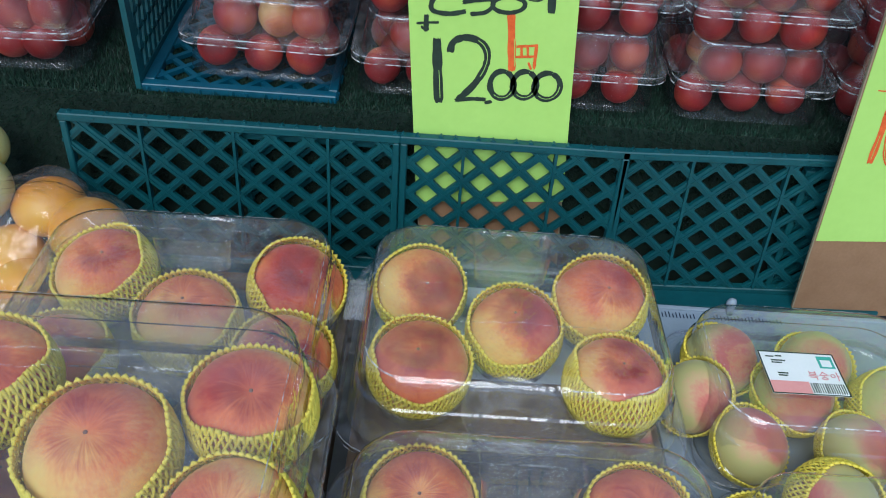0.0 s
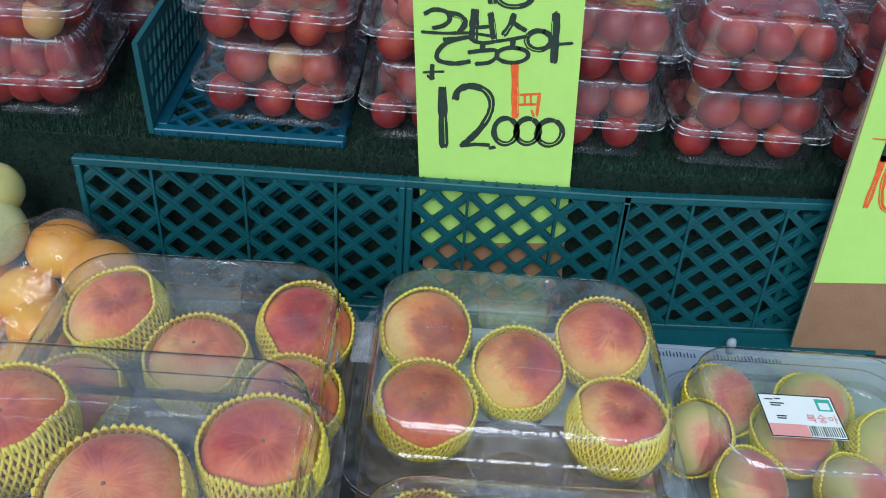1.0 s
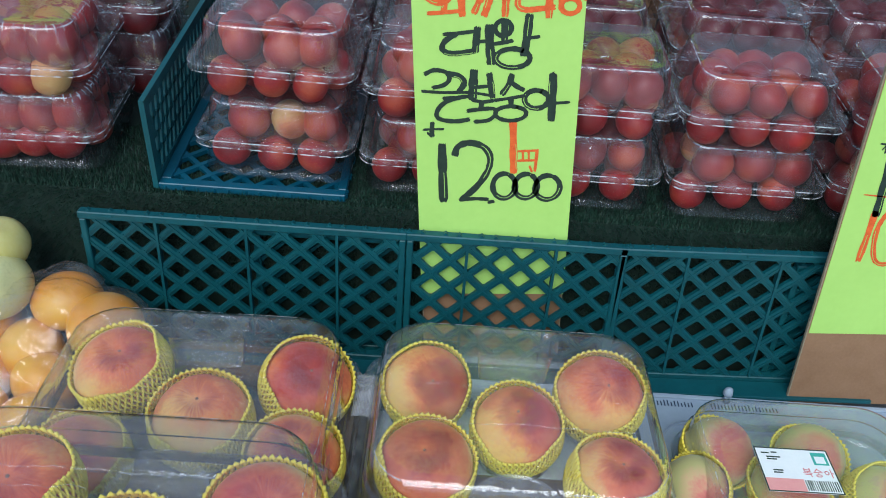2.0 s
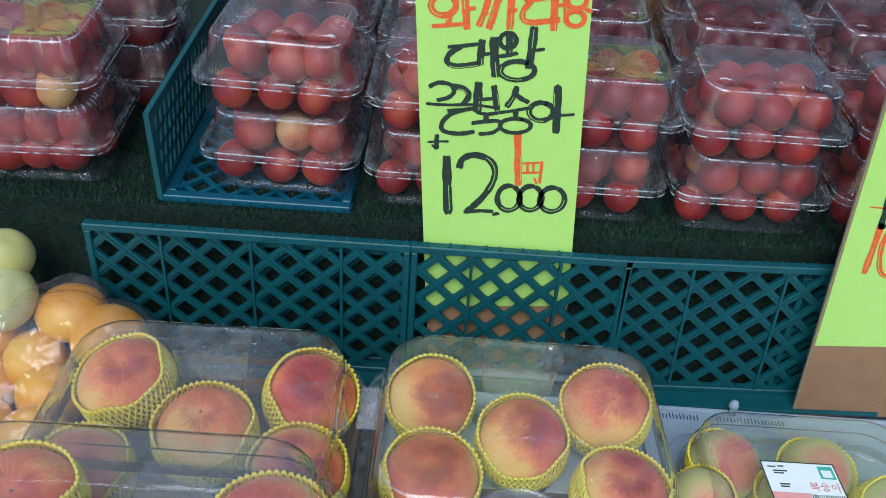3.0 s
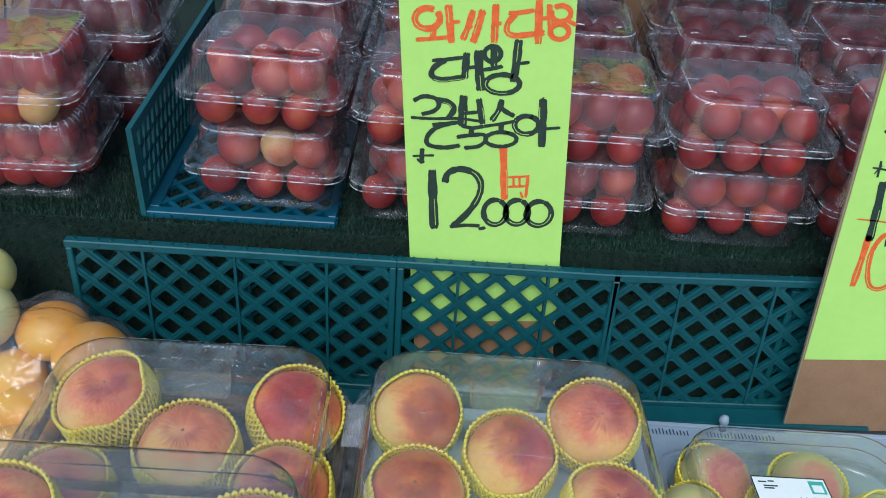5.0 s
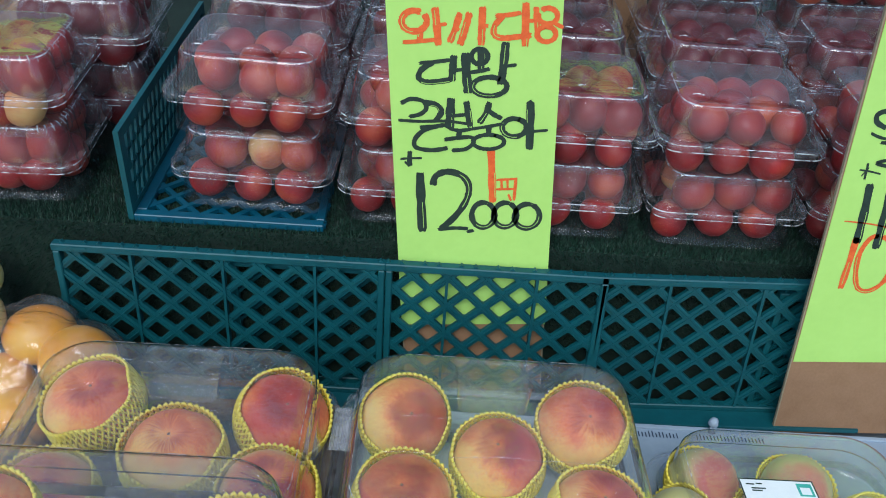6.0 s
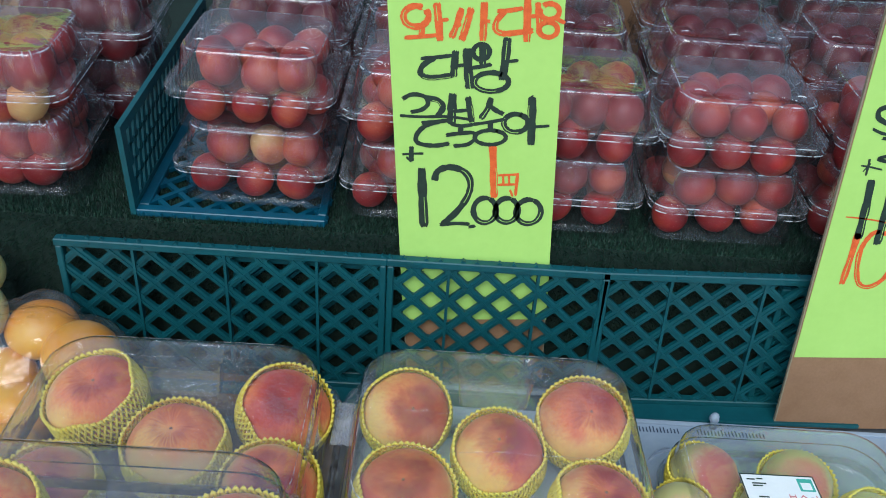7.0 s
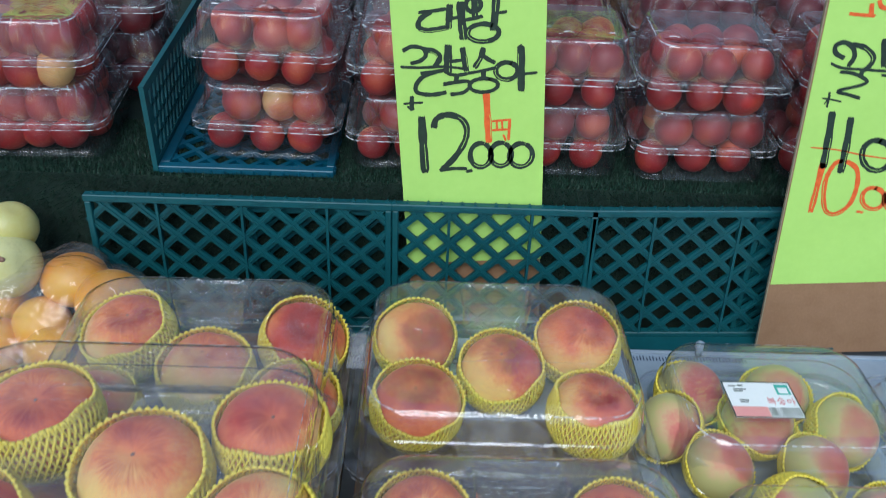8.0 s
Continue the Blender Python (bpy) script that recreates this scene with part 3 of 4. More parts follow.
PACK = [([(102.9, 140.8), (104.2, 113), (105.6, 77.4)], 7),
        ([(109.4, 104.5), (130.8, 105.7)], 2.4),
        ([(109.6, 93.2), (128.2, 93.6)], 2.4),
        ([(114.6, 104.5), (115.2, 93.2)], 2.2),
        ([(120.9, 104.9), (121.5, 93.2)], 2.2),
        ([(130.1, 107), (128.5, 80.1)], 3),
        ([(122.3, 87.1), (125.5, 79.2)], 2.2)]
price_sign(pose(-0.0575, 0.8612, 0.738, 0, -4.4, 0), 0.170, 0.345, -0.088, -0.190,
           [KKUL, DAE, WANG, BOK, SUNG, AH, CROSS, ONE, TWO, DOT, ZEROS[:1], ZEROS[1:2], ZEROS[2:]],
           [RED_A, RED_B, RED_C, RED_D, PACK[:1], PACK[1:]],
           "lime green hand-lettered price sign reading 12.000, standing behind lattice panel")

OLD = [([(28.4, 292.8), (18.1, 298.7), (16.4, 306.8), (24.6, 310.3), (34.1, 305.1), (38.9, 294.3), (34.2, 283.1)], 4.6),
       ([(33.6, 307.6), (47.5, 304.1), (59, 293.8), (58.1, 284.3), (51.2, 277.6)], 5),
       ([(15, 287.5), (28.3, 282), (50.2, 279.5), (76.9, 276.8), (96.9, 274.9)], 2.8),
       ([(50.9, 278.8), (50.4, 270.5)], 4.4),
       ([(26.8, 277.6), (42, 275.3), (57.9, 267.1), (54.1, 262), (29.1, 255.6), (41.1, 251.3), (55.9, 246.3)], 3.4)]
OLD_END = [([(67.5, 313.3), (73.2, 282)], 7),
       ([(81.9, 310.4), (88.2, 280.3)], 5.5),
       ([(71.7, 295.9), (85.5, 296.1)], 3),
       ([(74.5, 282), (90.7, 280.2)], 3),
       ([(73.1, 272.4), (98.2, 269.8)], 3),
       ([(85.4, 252), (95.9, 254.3), (105.7, 252)], 3)]
CROSS_TWO = [([(14.1, 247.5), (23.7, 245.9), (36.2, 242.9)], 1.8),
       ([(20.6, 255.2), (21.1, 246.6), (21.3, 236.6)], 2.2),
       ([(17.4, 240.8), (22.9, 249.9)], 1.4)]
ELEVEN = [([(28.6, 231.7), (31, 198.8), (32.4, 161.1)], 7.6),
       ([(50.8, 224.3), (53.1, 191.2), (53.9, 154.6)], 7.4),
       ([(88.9, 194.7), (99.6, 188.7), (106.7, 177.4), (107.4, 165.4), (101.2, 157.6), (90.6, 157.1), (80, 164.3), (73.7, 176.1), (74.3, 187.6), (81.3, 194.4), (91.9, 193.8)], 6),
       ([(121, 191), (131.9, 184.9), (139.2, 173.6), (140, 161.6), (133.9, 153.7), (123.4, 153.2), (112.6, 160.4), (106.2, 172.3), (106.5, 183.9), (113.4, 190.7), (124.1, 190)], 6)]
TEN = [([(30.9, 168.4), (30.6, 137.7), (29.4, 103.6)], 6.2),
       ([(57.1, 169.8), (70.9, 160), (76.7, 140), (74, 113.8), (60.9, 100.4), (48.1, 103.8), (41, 122.4), (38.9, 148.5), (45.4, 167.2), (53.8, 169.9)], 4.8),
       ([(83.8, 102.8), (92.2, 101)], 2.6),
       ([(98.8, 133.9), (107.2, 129.4), (112.7, 120.9), (113, 112), (108, 106.2), (99.6, 105.9), (91.3, 111.2), (86.5, 120), (87.1, 128.6), (92.7, 133.7), (101.2, 133.2)], 4.8),
       ([(125.2, 130.9), (133.7, 126.3), (139.3, 117.9), (139.7, 108.9), (134.8, 103.1), (126.4, 102.8), (118, 108.1), (113.1, 116.9), (113.5, 125.6), (119.1, 130.7), (127.6, 130.2)], 4.8)]
STRIKE = [([(13.4, 188.1), (43, 184.4), (76.9, 176.3), (124, 167.8)], 1.5)]
TOPS = [([(23.2, 341.1), (33.5, 339.6), (50.9, 337.9)], 3.2),
       ([(44.3, 351.1), (45.9, 339.3)], 4.6),
       ([(51.1, 354.4), (55.1, 347.3), (64.5, 344.7)], 4)]
price_sign(pose(0.404, 0.822, 0.660, 0, -3.8, 0), 0.200, 0.42, 0.0, -0.112,
           [OLD, OLD_END, CROSS_TWO, ELEVEN[:1], ELEVEN[1:2], ELEVEN[2:3], ELEVEN[3:]],
           [TEN[:1], TEN[1:2], TEN[2:3], TEN[3:4], TEN[4:], STRIKE, TOPS],
           "lime sign on brown cardboard, price struck out and rewritten 10.000", 0.001)

price_sign(pose(-0.74, 1.36, 1.02, 0, 0, 0), 0.17, 0.30, 0.0, -0.24, [ONE + TWO + DOT + ZEROS, DAE + WANG, KKUL + BOK + SUNG + AH], [PACK], "lime price sign on a card stake behind ribbed punnets")
price_sign(pose(0.13, 1.42, 1.03, 0, 0, 0), 0.17, 0.30, 0.0, -0.25, [ONE + TWO + DOT + ZEROS, DAE + WANG, KKUL + BOK + SUNG + AH], [PACK], "lime price sign on a card stake behind stacked punnets")


# ---------- fruit ----------
def round_fruit(name, mat, r, dimple=0.16, groove=0.05, flat=0.93, seg=28):
    """A stone fruit: a dimple at the stalk (+z), a seam down one side and a slight lopsidedness."""
    bm = bmesh.new()
    bmesh.ops.create_uvsphere(bm, u_segments=seg, v_segments=seg * 2 // 3, radius=1.0)
    for v in bm.verts:
        n = v.co.normalized()
        a = math.acos(max(-1, min(1, n.z)))
        f = 1 - dimple * math.exp(-(a / 0.30) ** 2) - 0.03 * math.exp(-((math.pi - a) / 0.3) ** 2)
        az = math.atan2(n.y, n.x)
        f -= groove * math.exp(-(az / 0.16) ** 2) * max(0.0, math.sin(a)) * max(0.0, 1 - a / 2.4)
        f += 0.018 * math.sin(2 * az + 1.0) * math.sin(a)
        v.co = n * f * r
        v.co.z *= flat
    return mesh_of(name, bm, mat, True)


def foam_net(r, opening, n=30, low=-66.0, thick=0.00142, flat=0.90):
    """Crossed foam strands round a fruit, open at the top, with a scalloped edge."""
    bm = bmesh.new()
    steps = 32
    for sgn in (1, -1):
        for k in range(n):
            pts = []
            for i in range(steps + 1):
                f = i / steps
                lat = radians(low + (opening - low) * f)
                around = 2 * math.pi * (k + sgn * f * 6.0) / n
                lat += radians(3.2 * math.sin(3 * around + opening) + 1.6 * math.sin(7 * around)) * f ** 3
                # strands come together where they cross
                az = 2 * math.pi * (k + sgn * (f * 6.0 + 0.07 * math.sin(f * 6.0 * 4 * math.pi))) / n
                rr = r * (1.02 + 0.008 * math.sin(31.4 * f) * sgn + 0.075 * f ** 10 + 0.012 * math.sin(2 * az + 0.7) * f)
                pts.append(Vector((rr * math.cos(lat) * math.cos(az), rr * math.cos(lat) * math.sin(az), rr * math.sin(lat) * flat)))
            prev = None
            for i, p in enumerate(pts):
                t = (pts[min(i + 1, steps)] - pts[max(i - 1, 0)]).normalized()
                out = p.normalized()
                s = t.cross(out).normalized()
                w = thick * (1.55 if i == steps else 1.3 if i > steps - 3 else 1.0)
                row = [bm.verts.new(p + s * w), bm.verts.new(p + out * w * 1.1), bm.verts.new(p - s * w), bm.verts.new(p - out * w * 0.4)]
                if prev:
                    for j in range(4):
                        bm.faces.new((prev[j], prev[(j + 1) % 4], row[(j + 1) % 4], row[j]))
                else:
                    bm.faces.new(row[::-1])
                prev = row
            bm.faces.new(prev)
    return mesh_of("foam_net", bm, M_FOAM, True)


PEACH = round_fruit("peach", M_PEACH, 0.0448, 0.17, 0.06, 0.89, 44)
PALE_PEACH = round_fruit("peach", M_PALE, 0.0448, 0.12, 0.06, 0.90, 32)
NETS = [foam_net(0.0450, 28.0, n=50), foam_net(0.0450, 32.0, n=52), foam_net(0.0450, 36.0, n=50), foam_net(0.0450, 6.0, n=50)]


bm = bmesh.new()
bmesh.ops.create_uvsphere(bm, u_segments=12, v_segments=8, radius=0.0015)
for v in bm.verts:
    v.co = Vector((v.co.x * (1 + 0.4 * noise.noise(v.co * 500)), v.co.y, v.co.z * 0.45 + 0.0333))
SCAR = mesh_of("stalk_scar", bm, M_STALK, True)


def peach(x, y, z, r, tilt=25.0, toward=-90.0, spin=0.0, net=0, net_tilt=30.0, net_head=-90.0, pale=False, label=""):
    """One peach in its foam net. tilt: how far the stalk end leans from upright, toward: the heading it leans to."""
    name_label = label or ("pale cream peach with a pink blush in yellow foam net" if pale else "large ripe peach, red-blushed, in a yellow foam net")
    ax = Vector((-math.sin(radians(toward)), math.cos(radians(toward)), 0))
    turn = Matrix.Rotation(radians(tilt), 4, ax) @ Matrix.Rotation(radians(spin), 4, "Z")
    s = r / 0.047
    root = thing("peach", Matrix.Translation((x, y, z)), name_label, "peach", "pale peaches" if pale else "netted peaches")
    body = new("flesh", PALE_PEACH if pale else PEACH)
    body.parent = root
    body.matrix_basis = turn @ Matrix.Scale(s, 4)
    sleeve = new("foam_net", NETS[net])
    sleeve.parent = root
    lean = Vector((-math.sin(radians(net_head)), math.cos(radians(net_head)), 0))
    sleeve.matrix_basis = Matrix.Rotation(radians(net_tilt), 4, lean) @ Matrix.Rotation(radians(spin * 1.7), 4, "Z") @ Matrix.Scale(s * 1.01, 4)
    scar = new("stalk_scar", SCAR)
    scar.parent = root
    scar.matrix_basis = body.matrix_basis
    tagged(sleeve, "yellow foam net sleeve")
    return root


# ---------- clear clamshell boxes ----------
def clamshell(m, w, d, h_base, h_lid, label, mat_lid, mat_base, group, corner=0.035, slope=0.016, flute=0.0, dome=0.002, shoulder=0.014, rim=0.006, vents=False):
    b = thing("clamshell_box", m, label, "plastic box", group)
    wv = 36 if flute else 0
    base = [ring(w - 2 * slope - 0.012, d - 2 * slope - 0.012, corner * 0.8, 0.0006), ring(w - 2 * slope, d - 2 * slope, corner, 0.006, flute=flute, waves=wv),
            ring(w - 0.024, d - 0.024, corner, h_base - 0.004, flute=flute, waves=wv), ring(w - 0.019, d - 0.019, corner, h_base - 0.001)]
    part("base", loft(base, cap_first=True), mat_base, b, smooth=True)
    t = h_base + h_lid
    lip = [ring(w - 0.002, d - 0.002, corner, h_base - rim * 0.6), ring(w + 0.001, d + 0.001, corner, h_base - rim * 0.55), ring(w + 0.001, d + 0.001, corner, h_base + rim * 0.35), ring(w - 0.004, d - 0.004, corner, h_base + rim * 0.45),
           ring(w - 0.014, d - 0.014, corner, h_base + rim * 0.45), ring(w - 0.018, d - 0.018, corner, h_base + 0.001)]
    part("rim", loft(lip), M_RIM, b, "thicker rim, hazed in place of bright reflections", smooth=True)
    lid = [ring(w - 0.018, d - 0.018, corner, h_base + 0.0015)]
    if h_lid > 0.05:
        lid += [ring(w - 0.020, d - 0.020, corner, h_base + 0.005), ring(w - 0.022, d - 0.022, corner, h_base + 0.0052)]
    k = 5
    lid.append(ring(w - 0.024 - slope * 0.3, d - 0.024 - slope * 0.3, corner, h_base + h_lid * 0.35, flute=flute, waves=wv))
    if h_lid > 0.05:
        zl = h_base + h_lid * 0.52
        lid.append(ring(w - 0.024 - slope * 0.5, d - 0.024 - slope * 0.5, corner, zl))
        lid.append(ring(w - 0.0245 - slope * 0.5, d - 0.0245 - slope * 0.5, corner, zl + 0.001))
        lid.append(ring(w - 0.029 - slope * 0.5, d - 0.029 - slope * 0.5, corner, zl + 0.0018))
        lid.append(ring(w - 0.0298 - slope * 0.5, d - 0.0298 - slope * 0.5, corner, zl + 0.003))
    lid.append(ring(w - 0.026 - slope, d - 0.026 - slope, corner, t - shoulder, flute=flute, waves=wv))
    for i in range(1, k + 1):
        a = radians(90 * i / k)
        ins = shoulder * (1 - math.cos(a)) * 1.1
        lid.append(ring(w - 0.026 - slope - 2 * ins, d - 0.026 - slope - 2 * ins, max(corner - ins * 0.6, 0.008), t - shoulder + shoulder * math.sin(a)))
    lid.append(ring(w - 0.030 - slope - 2.4 * shoulder, d - 0.030 - slope - 2.4 * shoulder, max(corner - shoulder, 0.008), t - 0.0012))
    part("lid", loft(lid, cap_last=True, dome=dome), mat_lid, b, smooth=True)
    if flute > 0.001:
        rb = bmesh.new()
        n = len(lid[0])
        for i in range(0, n, 2):
            prev = None
            for row_ in lid[2:8]:
                a_, c_ = row_[i], row_[(i + 1) % n]
                out = Vector((a_.x, a_.y, 0)).normalized() * 0.0006 + Vector((0, 0, 0.0006))
                cur = [rb.verts.new(a_ + out), rb.verts.new(a_ + (c_ - a_).normalized() * 0.0014 + out)]
                if prev:
                    rb.faces.new((prev[0], prev[1], cur[1], cur[0]))
                prev = cur
        part("ribs", rb, M_RIB, b, "pale moulded ribs over the lid's shoulder")
    # thin milky bands that paint highlight lines along lid shoulder and rim
    sw, sd = w - 0.0255 - slope - shoulder * 0.55, d - 0.0255 - slope - shoulder * 0.55
    zs = t - shoulder * 0.30
    part("shoulder_edge", loft([ring(sw, sd, corner, zs - 0.0007), ring(sw - 0.0012, sd - 0.0012, corner, zs + 0.0006)]), M_BEAD, b)
    for z in (h_base - rim * 0.58, h_base + rim * 0.40):
        part("rim_edge", loft([ring(w + 0.0022, d + 0.0022, corner, z - 0.0006), ring(w + 0.0018, d + 0.0018, corner, z + 0.0007)]), M_BEAD, b)
    if vents:
        for vx in (-0.30, 0.02, 0.30):
            arc = [[Vector((vx * w + rr * math.cos(radians(a)), -d * 0.26 + rr * 0.7 * math.sin(radians(a)), t + 0.0007 + up)) for a in range(20, 161, 14)] for rr, up in ((0.0058, 0.0), (0.0070, 0.0010), (0.0082, 0.0))]
            vb = bmesh.new()
            rows_ = [[vb.verts.new(q) for q in line] for line in arc]
            for ra, rb in zip(rows_, rows_[1:]):
                for q in range(len(ra) - 1):
                    vb.faces.new((ra[q], ra[q + 1], rb[q + 1], rb[q]))
            part("vent", vb, M_BEAD, b)
    return b


# white cartons under the peach boxes
for x0, x1, label in ((-0.402, -0.112, "brown cardboard carton under clear peach boxes"), (-0.092, 0.192, "brown cardboard carton carrying two clear peach boxes")):
    carton = part("carton", slab(x0, x1, 0.22, 0.762, 0.5455, 0.608, 0.002), M_KRAFT)
    tagged(carton, label, "carton", "cartons")
pad = part("white_pad", slab(-0.090, 0.190, 0.622, 0.760, 0.6083, 0.6100, 0.0005), M_PAD)
tagged(pad, "thin bluish white foam pad on the brown carton", "pad")
sheet = thing("white_tray", pose(0, 0, 0), "white board with navy print along its rear edge", "tray")
part("board", slab(0.215, 0.70, 0.30, 0.818, 0.5455, 0.5515, 0.001), M_WHITE, sheet)
part("rear_lip", slab(0.215, 0.70, 0.812, 0.818, 0.5515, 0.5545, 0.001), M_WHITE, sheet)
rng = random.Random(3)
for i in range(34):
    x = 0.232 + i * 0.0042 + (0.02 if i > 13 else 0)
    part("print_mark", slab(x, x + 0.0014, 0.799, 0.809 - rng.uniform(0, 0.004), 0.5516, 0.5520), M_PRINT, sheet)
part("print_mark", slab(0.236, 0.2385, 0.765, 0.793, 0.5516, 0.5520), M_PRINT, sheet, "navy printed stroke")
bm = bmesh.new()
bmesh.ops.create_uvsphere(bm, u_segments=14, v_segments=10, radius=0.006)
for v in bm.verts:
    v.co = Vector((v.co.x * (1 + 0.3 * noise.noise(v.co * 300)), v.co.y, v.co.z * 1.2)) + Vector((0.330, 0.811, 0.569))
box_into(bm, 0.327, 0.334, 0.808, 0.814, 0.553, 0.566)
knob = part("plug", bm, M_WHITE, sheet, "small white plastic plug", smooth=True)

BIG = dict(w=0.309, d=0.264, h_base=0.030, h_lid=0.072, mat_lid=M_CLEAR, mat_base=M_TRAY, group="peach boxes", corner=0.044, slope=0.014)
Z1, ZN = 0.6105, 0.7145


def tray_details(box, cups, recess=True, top=0.102, back=0.130):
    """Moulded cups in the base for single fruits, and the hand recess at the rear of the lid."""
    for cx, cy, r in cups:
        rings = []
        for f, z in ((0.80, 0.002), (0.95, 0.010), (1.04, 0.024), (1.10, 0.031), (1.16, 0.032)):
            rings.append([Vector((cx + r * f * math.cos(a * math.tau / 40), cy + r * f * math.sin(a * math.tau / 40), z)) for a in range(40)])
        part("cup", loft(rings), M_CUP, box, smooth=True)
    if recess:
        shape = []
        for w, d, z in ((0.080, 0.040, top - 0.0005), (0.076, 0.036, top - 0.004), (0.070, 0.030, top - 0.040), (0.064, 0.026, top - 0.044)):
            shape.append([p + Vector((0.0, back - 0.050, 0)) for p in ring(w, d, 0.008, z, n=6)])
        part("hand_recess", loft(shape, cap_first=False, cap_last=True), M_CLEAR, box)


b1 = clamshell(pose(0.050, 0.627, Z1), label="clear clamshell box holding five netted peaches", **BIG)
tray_details(b1, ((0.005, 0.015, 0.040), (-0.088, 0.067, 0.040), (0.093, 0.065, 0.040), (-0.084, -0.044, 0.041), (0.094, -0.050, 0.041), (0.003, -0.078, 0.041)))
b2 = clamshell(pose(-0.2605, 0.620, Z1, 0, 0, 0.6), label="clear clamshell box of netted peaches beside bagged fruit", **BIG)
tray_details(b2, ((0.0085, 0.002, 0.041), (-0.088, 0.065, 0.041), (0.0995, 0.063, 0.041), (0.0, -0.085, 0.041)))
b3 = clamshell(pose(0.055, 0.360, Z1), label="clear clamshell box of netted peaches, partly empty", **BIG)
tray_details(b3, ((-0.081, 0.076, 0.040), (0.088, 0.076, 0.040), (0.015, -0.03, 0.040)))
clamshell(pose(-0.254, 0.350, Z1), label="clear clamshell box under another peach box", **BIG)
b4 = clamshell(pose(-0.247, 0.372, ZN), label="clear clamshell box stacked on top, netted peaches inside", **BIG)
tray_details(b4, ((0.014, 0.012, 0.042), (-0.084, 0.069, 0.041), (0.100, 0.062, 0.040), (0.010, 0.090, 0.034)), False)
def hinge_tab(box, x, y0, y1, z):
    """A stiff ribbed tab on the side flange of a box."""
    n = 28
    rings = []
    for y in (y0, y1):
        xs = [x + (i / n - 0.5) * 0.0224 for i in range(n + 1)]
        rings.append([Vector((q, y, z + (0.0022 if i % 4 in (1, 2) else 0.0))) for i, q in enumerate(xs)] + [Vector((q, y, z - 0.001)) for q in xs[::-1]])
    hb = loft(rings)
    part("hinge_tab", hb, M_TAB, box, "ribbed hinge tab, milky in place of a white reflection")


def floor_slots(box, x, y):
    """A moulded ring and three drain slots in the base of a box."""
    for i in range(3):
        part("drain_slot", slab(x + i * 0.0105 - 0.001, x + i * 0.0105 + 0.001, y - 0.022, y + 0.012, 0.0020, 0.0026), M_INK, box)
    outer = [[Vector((x + 0.018 + r * math.cos(a * math.tau / 28), y + 0.018 + r * math.sin(a * math.tau / 28), z)) for a in range(28)] for r, z in ((0.0072, 0.002), (0.0078, 0.003), (0.0086, 0.002))]
    part("moulded_ring", loft(outer), M_BEAD, box)


floor_slots(b3, 0.0021, 0.1357)
hinge_tab(b1, -0.1510, 0.030, 0.090, 0.0345)


def crease(box, x0, x1, y, seed, top=0.1026):
    """A thin wavy crease in the lid's top sheet, added to draw a pale glint line."""
    cb = bmesh.new()
    last = None
    for i in range(41):
        f = i / 40
        yy = y + 0.004 * noise.noise(Vector((f * 5, seed, 0.0))) + 0.0015 * noise.noise(Vector((f * 22, seed, 1.0)))
        h = 0.0004 + 0.0009 * abs(noise.noise(Vector((f * 9, seed, 3.0))))
        x = x0 + (x1 - x0) * f
        row_ = [cb.verts.new((x, yy - h, top)), cb.verts.new((x, yy, top + h)), cb.verts.new((x, yy + h, top))]
        if last:
            for k_ in range(2):
                cb.faces.new((last[k_], row_[k_], row_[k_ + 1], last[k_ + 1]))
        last = row_
    part("crease", cb, M_RIM, box, "fine crease added for a glint line on the lid")


# hazy strips laid where white glints run over the lids
crease(b1, -0.105, 0.110, -0.036, 1.0)
crease(b1, -0.09, -0.02, 0.012, 2.0)
crease(b2, -0.07, 0.06, 0.075, 3.0)
crease(b4, -0.10, 0.03, 0.050, 4.0)
crease(b4, -0.11, -0.01, 0.034, 5.0)
SMALL = dict(w=0.262, d=0.212, h_base=0.026, h_lid=0.068, mat_lid=M_CLEAR, mat_base=M_TRAY, group="peach boxes", corner=0.040, slope=0.014)
right_box = clamshell(pose(0.358, 0.640, 0.552), label="clear clamshell box of pale peaches with a price label", **SMALL)
clamshell(pose(0.362, 0.424, 0.552), label="clear clamshell box of pale peaches", **SMALL)
clamshell(pose(0.628, 0.640, 0.552), label="clear clamshell box beside the cardboard sign", **SMALL)

# x, y, size, lean of the stalk end, its heading, spin, kind of net, lean of the net, its heading
for a in ((-0.038, 0.694, 0.0466, 36, -70, 10, 0, 36, -85), (0.055, 0.642, 0.0465, 13, -110, 60, 0, 20, -105), (0.143, 0.692, 0.0480, 22, -75, 130, 0, 26, -115),
          (-0.034, 0.586, 0.0472, 15, -100, 200, 0, 18, -65), (0.144, 0.580, 0.0468, 8, -60, 280, 2, 2, -90)):
    peach(a[0], a[1], 0.6125 + a[2] * 0.91, *a[2:])
for a in ((-0.349, 0.685, 0.0500, 14, -70, 33, 0, 20, -135), (-0.252, 0.622, 0.0500, 7, -100, 77, 0, 12, -95), (-0.161, 0.683, 0.0488, 24, -55, 150, 0, 32, -50),
          (-0.350, 0.564, 0.0470, 12, -90, 220, 0, 14, -90), (-0.156, 0.582, 0.0470, 12, -60, 300, 0, 14, -70)):
    peach(a[0], a[1], 0.6125 + a[2] * 0.91, *a[2:])
